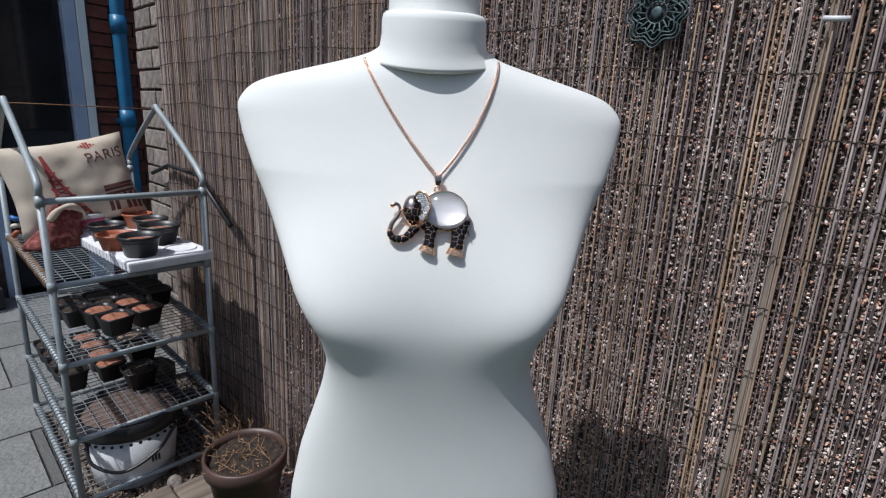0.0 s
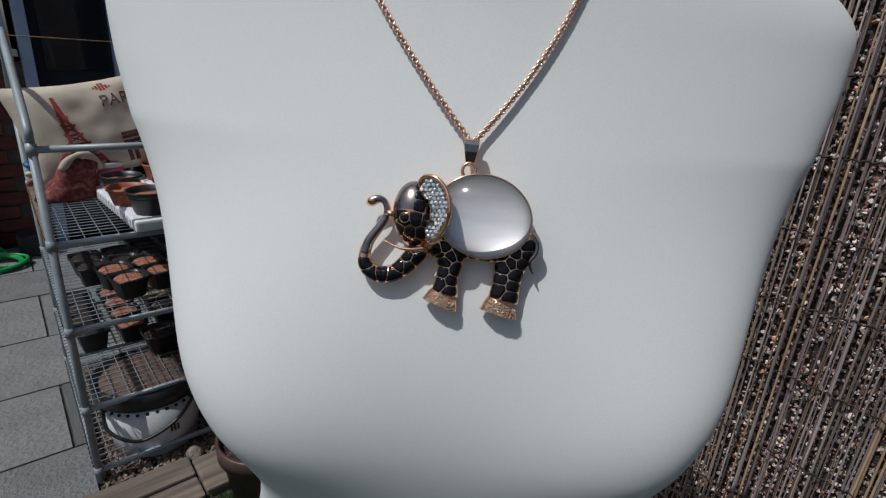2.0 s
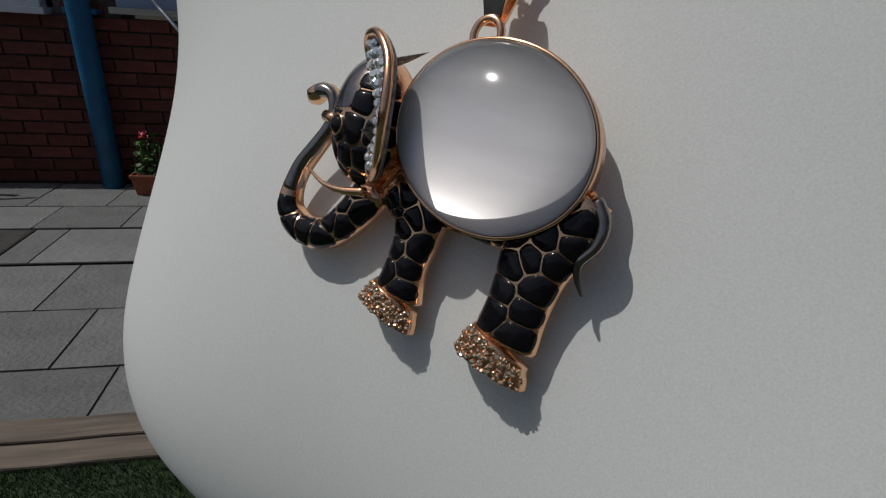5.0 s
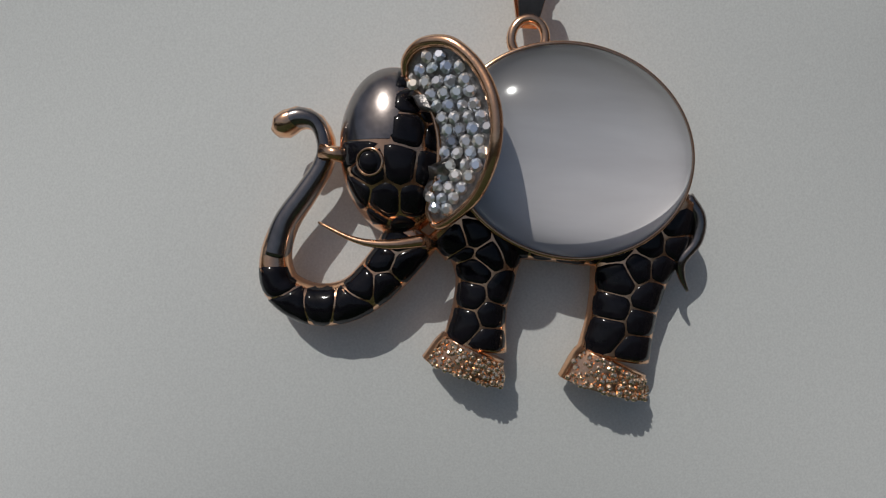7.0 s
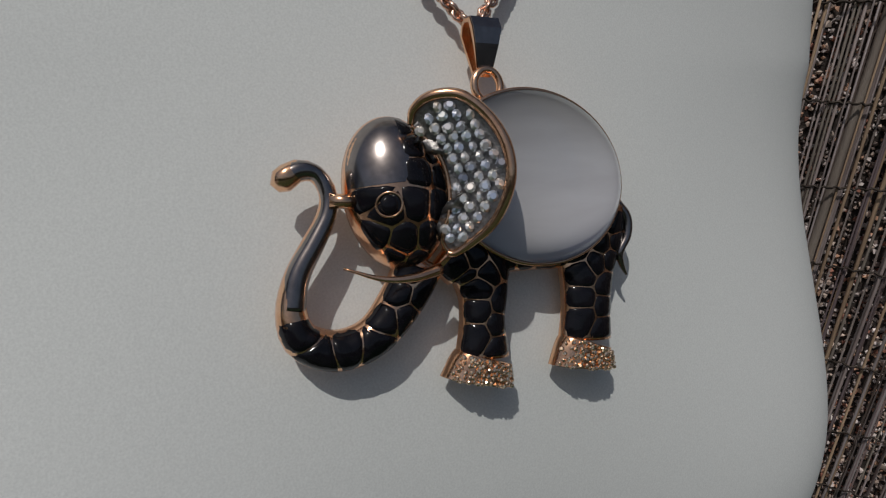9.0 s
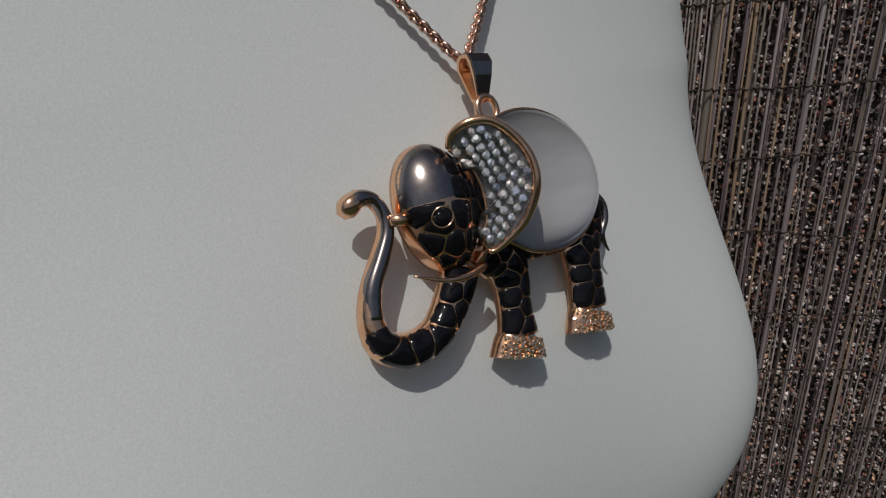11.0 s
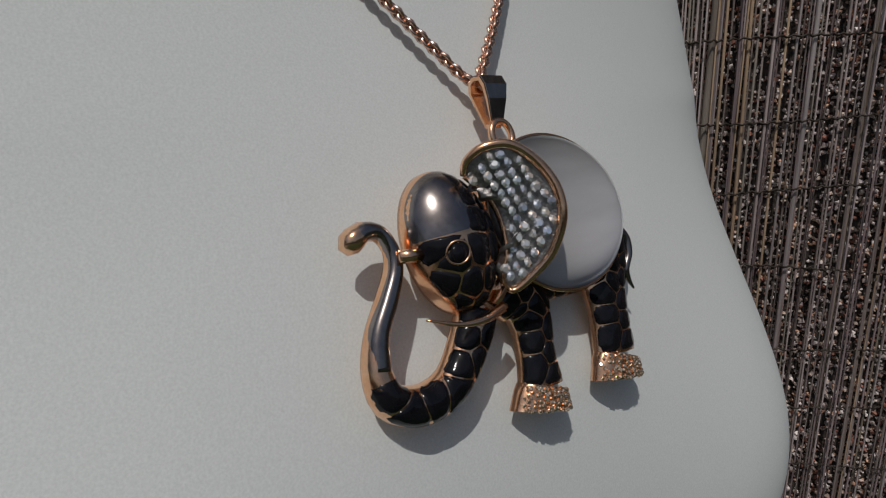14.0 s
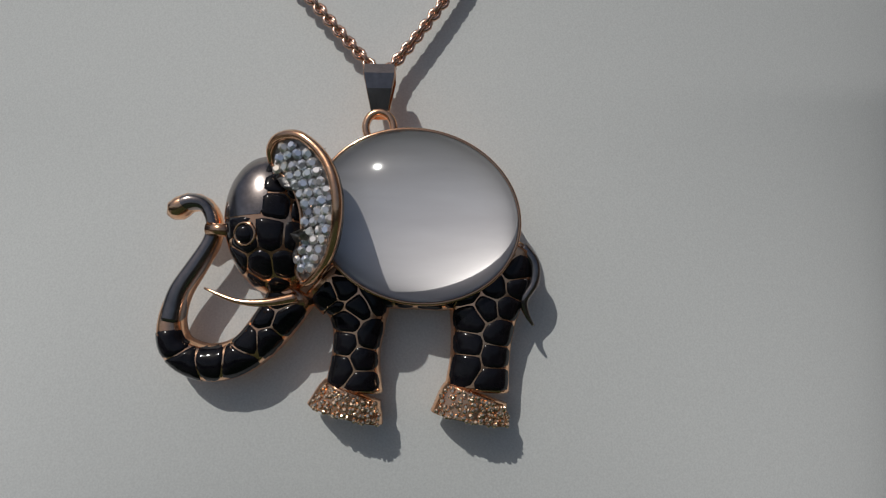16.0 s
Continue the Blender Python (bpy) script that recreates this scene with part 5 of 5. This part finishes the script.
def bucket():
    b = thing("bucket", "white plastic bucket with a dark lid rim and a black handle", "bucket", Matrix.Translation((0.078, 1.335, 0.006)) @ Matrix.Scale(1.26, 4))
    part("body", lathed([(0.082, 0.0), (0.088, 0.004), (0.103, 0.15), (0.1, 0.15), (0.085, 0.01)], 40), WHITE_PLASTIC, b)
    part("collar", lathed([(0.1035, 0.138), (0.112, 0.142), (0.113, 0.178), (0.106, 0.182), (0.1, 0.15)], 40), BLACK_PLASTIC, b, "dark rim")
    part("soil", lathed([(0.05, 0.15), (0.105, 0.165), (0.09, 0.172), (0.02, 0.176)], 30), surface("dusty_lid", (0.07, 0.045, 0.035), (0.15, 0.10, 0.08), 40, 0.9), b, "dusty brown top")
    for k in range(34):
        a = 2 * math.pi * k / 34
        bm = bmesh.new()
        bmesh.ops.create_icosphere(bm, subdivisions=1, radius=0.0042)
        part("hole", bm, BLACK_PLASTIC, b, "", True, Matrix.Translation((0.1025 * math.cos(a), 0.1025 * math.sin(a), 0.128)))
    part("handle", tubed(spline([(-0.10, -0.03, 0.135), (-0.098, -0.06, 0.09), (-0.05, -0.102, 0.07), (0.02, -0.115, 0.10), (0.075, -0.085, 0.135)], 30), 0.004, 8), BLACK_PLASTIC, b, "black bow handle")
    for k in range(3):
        part("writing_bar", boxed(0.012 + 0.007 * k, 0.016 + 0.007 * k, -0.0965, -0.0945, 0.062, 0.078), BLACK_PLASTIC, b, "", False)


bucket()


def big_pot():
    p = thing("flower_pot", "dark brown plastic pot of soil with bare dry twigs", "flower pot", Matrix.Translation((0.24, 0.905, 0.0)))
    part("pot", lathed([(0.072, 0.0), (0.098, 0.17), (0.108, 0.175), (0.110, 0.215), (0.102, 0.219), (0.099, 0.2), (0.095, 0.17)], 48), BROWN_POT, p)
    bm = bmesh.new()
    bmesh.ops.create_grid(bm, x_segments=40, y_segments=40, size=0.1)
    bmesh.ops.delete(bm, geom=[v for v in bm.verts if v.co.xy.length > 0.099], context="VERTS")
    for v in bm.verts:
        v.co.z = 0.197 + 0.007 * noise.noise(v.co * 60) + 0.004 * noise.noise(v.co * 140)
    part("soil", bm, SOIL, p, "dark crumbly soil")
    r = np.random.default_rng(8)
    for k in range(22):
        a, q = r.uniform(0, 6.28), 0.085 * math.sqrt(r.uniform(0, 1))
        x, y = q * math.cos(a), q * math.sin(a)
        d = Vector((r.normal(-0.35, 0.5), r.normal(0.35, 0.5), r.uniform(0.15, 0.9))).normalized()
        ln = r.uniform(0.03, 0.085)
        bm = bmesh.new()
        pts = [Vector((x, y, 0.19)) + d * ln * t + Vector((r.normal(0, 0.004), r.normal(0, 0.004), 0)) for t in (0, 0.3, 0.6, 1)]
        tube(bm, pts, [0.0013, 0.0011, 0.0009, 0.0005], 5)
        for _ in range(2):
            s = pts[r.integers(1, 3)]
            tube(bm, [s, s + Vector((r.normal(0, 0.014), r.normal(0, 0.014), r.uniform(0.004, 0.02)))], [0.001, 0.0005], 4)
        part("twig", bm, TWIG, p)
    for k in range(60):
        a, q = r.uniform(0, 6.28), 0.09 * math.sqrt(r.uniform(0, 1))
        bm = bmesh.new() if k == 0 else bm2
        bm2 = bm
        m = Matrix.Translation((q * math.cos(a), q * math.sin(a), 0.196)) @ Euler((r.uniform(-1, 1), r.uniform(-1, 1), r.uniform(0, 6))).to_matrix().to_4x4()
        s = r.uniform(0.0015, 0.0038)
        box(bm2, -s, s, -s * 0.7, s * 0.7, -s * 0.3, s * 0.3, 0.0, m)
    part("leaf_litter", bm2, TWIG, p, "dead orange-brown leaf bits", False)


big_pot()


def dry_bush():
    b = thing("dry_plant", "leafless branching dry plant beside the fence", "plant", Matrix.Translation((0.33, 1.12, 0.0)))
    r = np.random.default_rng(9)
    for k in range(46):
        d = Vector((r.normal(-0.35, 0.45), r.normal(0.0, 0.45), r.uniform(0.5, 1.2))).normalized()
        ln = r.uniform(0.12, 0.27)
        bm = bmesh.new()
        pts = [Vector((r.normal(0, 0.012), r.normal(0, 0.012), 0.0))]
        for t in range(5):
            d = (d + Vector((r.normal(0, 0.22), r.normal(0, 0.22), r.normal(0, 0.1)))).normalized()
            pts.append(pts[-1] + d * ln / 5)
        pts = [Vector((min(q.x, 0.085), q.y, max(q.z, 0.003))) for q in pts]
        tube(bm, pts, np.linspace(0.0018, 0.0006, 6), 5)
        for _ in range(3):
            s = pts[r.integers(2, 6)]
            tube(bm, [s, s + Vector((r.normal(-0.004, 0.016), r.normal(0, 0.016), r.uniform(0.0, 0.03)))], [0.0011, 0.0005], 4)
        part("branch", bm, TWIG, b)


dry_bush()


def bark_basket():
    b = thing("bark_planter", "rough woven bark planter lying under the stand", "planter", Matrix.Translation((0.245, 1.67, 0.052)) @ pose(0, 0, 0, 0, 0, 20))
    bm = lathed([(0.05, 0.0), (0.066, 0.04), (0.07, 0.11), (0.062, 0.125), (0.055, 0.1)], 24)
    for v in bm.verts:
        v.co += Vector((noise.noise(v.co * 50), noise.noise(v.co * 50 + Vector((3, 0, 0))), 0)) * 0.005
    part("shell", bm, LOG, b, "", False)
    for k in range(6):
        part("weave", tubed([(0.071 * math.cos(a), 0.071 * math.sin(a), 0.02 + 0.018 * k + 0.003 * math.sin(a * 9 + k)) for a in np.linspace(0, 2 * math.pi, 40)], 0.004, 5, False), LOG, b)


bark_basket()
rock = thing("stone_chip", "small pale broken stone on the end of the timber board", "stone", Matrix.Translation((0.135, 1.165, 0.02)))
bm = bmesh.new()
bmesh.ops.create_icosphere(bm, subdivisions=2, radius=0.022)
for v in bm.verts:
    v.co *= 1 + 0.3 * noise.noise(v.co * 40)
part("stone", bm, BLOCK, rock, "", False)


# ---- ornament on the fence ----
def ornament():
    o = thing("fence_ornament", "round verdigris metal sun ornament hung on the reeds", "ornament", Matrix.Translation((FX - 0.012, 0.012, 1.275)) @ pose(0, 0, 0, 0, 0, 0))
    for k, (r, amp, n) in enumerate(((0.040, 0.0035, 8), (0.035, 0.0035, 8), (0.030, 0.0035, 8), (0.0135, 0.0, 1), (0.024, 0.002, 16))):
        pts = [(0, (r + amp * math.cos(n * a)) * math.cos(a), (r + amp * math.cos(n * a)) * math.sin(a)) for a in np.linspace(0, 2 * math.pi, 121)]
        part("ring", tubed(pts, 0.0012, 6, False), VERDIGRIS, o)
    for k in range(16):
        a = 2 * math.pi * k / 16
        part("ray", tubed([(0, 0.0135 * math.cos(a), 0.0135 * math.sin(a)), (0.001, 0.038 * math.cos(a + 0.12), 0.038 * math.sin(a + 0.12))], 0.0013, 5), VERDIGRIS, o)
    bm = bmesh.new()
    bmesh.ops.create_uvsphere(bm, u_segments=18, v_segments=10, radius=0.008)
    bmesh.ops.scale(bm, vec=(0.35, 1, 1), verts=bm.verts)
    part("boss", bm, VERDIGRIS, o)
    part("backing", tubed([(0.003, 0, 0), (0.005, 0, 0)], 0.034, 32), CHARCOAL, o, "dark pierced plate")


ornament()
tag = thing("wall_peg", "white plastic peg pushed through the reeds", "peg", Matrix.Translation((FX - 0.01, -0.185, 1.25)))
part("peg", tubed([(0, -0.012, 0), (-0.002, 0.012, 0.002)], 0.003, 8), WHITE_PLASTIC, tag)

# ---- masonry and paving, piece by piece ----
patio = tagged(new("patio"), "grey sandstone paving laid in staggered rows", "paving", kind="structure")
SLABS = [link_mesh("slab", boxed(-0.5, 0.5, -0.5, 0.5, -0.02, 0.0), SLAB, False)]
rows = [(1.155, 1.41, -0.745), (1.41, 1.782, -0.945), (1.782, 2.178, -0.752), (2.178, 2.62, -0.945), (2.62, 2.96, -0.76), (2.96, 3.40, -0.95)]
for y0, y1, off in rows:
    edges = [off + k * 0.412 + rng.uniform(-0.006, 0.006) for k in range(-11, 3)]
    edges = [e for e in edges if e < -0.12] + [-0.09]
    if y0 > 1.7:
        edges = edges[:-1] + [edges[-2] + 0.412, edges[-2] + 0.824]
        edges = [e for e in edges if e < 0.5]
    for a, b in zip(edges, edges[1:]):
        if y0 == 2.178 and a > -1.85 and b < -0.90:
            continue
        ob = new("slab", SLABS[0])
        ob.matrix_basis = Matrix.LocRotScale(((a + b) / 2, (max(y0, 1.87 if a > -0.3 and y0 > 1.7 else 0) + y1) / 2, 0.001 + rng.uniform(-0.001, 0.001)), Euler((rng.normal(0, 0.002), rng.normal(0, 0.002), 0)), Vector((b - a - 0.008, y1 - max(y0, 1.87 if a > -0.3 and y0 > 1.7 else 0) - 0.009, 1)))
        ob.parent = patio

wall_pieces = tagged(new("wall_north_bricks"), "dark red brick house wall laid in stretcher courses", "brick wall", kind="structure")
BRICK_MESH = link_mesh("brick", boxed(-0.1075, 0.1075, 0.0, 0.05, -0.0325, 0.0325, 0.003), BRICK, False)
count = 0
verts, faces = [], []
for j in range(34):
    z = 0.045 + j * 0.0755
    for i in range(-28, 7):
        x = i * 0.226 + (0.113 if j % 2 else 0)
        lo, hi = x - 0.1075, x + 0.1075
        if lo < 0.02 and z > 0.985 and not (lo > -1.66 and hi < -1.27):
            continue
        if hi > 0.02 and lo < 0.555:
            if hi < 0.60:
                continue
            lo = 0.556
            x = (lo + hi) / 2
        if hi > 1.2 or (z > 0.985 and lo < -1.64):
            continue
        if -2.75 < x < 0.95 and count < 300:
            ob = new("brick", BRICK_MESH)
            ob.matrix_basis = Matrix.LocRotScale((x + rng.normal(0, 0.002), HY - 0.002 + rng.normal(0, 0.0012), z + rng.normal(0, 0.001)), Euler((0, rng.normal(0, 0.004), 0)), Vector(((hi - lo) / 0.215, 1, 1)))
            ob.parent = wall_pieces
            count += 1
        elif x < 0.1 and z < 1.0 or x > 0.6:
            k = len(verts)
            verts += [(lo, HY - 0.002, z - 0.0325), (hi, HY - 0.002, z - 0.0325), (hi, HY - 0.002, z + 0.0325), (lo, HY - 0.002, z + 0.0325), (lo, HY + 0.03, z - 0.0325), (hi, HY + 0.03, z - 0.0325), (hi, HY + 0.03, z + 0.0325), (lo, HY + 0.03, z + 0.0325)]
            faces += [(k, k + 1, k + 2, k + 3), (k, k + 4, k + 5, k + 1), (k + 3, k + 2, k + 6, k + 7), (k, k + 3, k + 7, k + 4), (k + 1, k + 5, k + 6, k + 2)]
far = from_lists("bricks", verts, faces, surface("red_brick_far", (0.13, 0.035, 0.025), (0.21, 0.065, 0.045), 14, 0.9, 0, 0.5, 180, 0.003, 0.28, island=True))
far.parent = wall_pieces
tagged(far, "further bricks of the same wall", kind="stuff")

pier = tagged(new("wall_side_blocks"), "grey block side wall past the end of the fence", "block wall", kind="structure")
structure("wall_side_core", boxed(0.47, 0.66, 1.93, 2.2, -0.02, 2.2), MORTAR)
BLOCK_LONG = link_mesh("block", boxed(0.0, 0.03, -0.088, 0.088, -0.034, 0.034, 0.004), BLOCK, False)
BLOCK_SHORT = link_mesh("block", boxed(0.0, 0.03, -0.041, 0.041, -0.034, 0.034, 0.004), BLOCK, False)
for j in range(28):
    for y, me in (((2.023, BLOCK_LONG), (2.158, BLOCK_SHORT)) if j % 2 else ((1.976, BLOCK_SHORT), (2.111, BLOCK_LONG))):
        ob = new("block", me)
        ob.matrix_basis = Matrix.Translation((0.445 + rng.normal(0, 0.002), y, 0.05 + j * 0.078))
        ob.parent = pier

# plain walls that close the place behind the camera
structure("wall_south", boxed(-6, 0.65, -4.25, -4.0, -0.03, 1.6), BLOCK)
structure("wall_west", boxed(-6.25, -6, -4.25, 3.6, -0.03, 1.6), BLOCK)
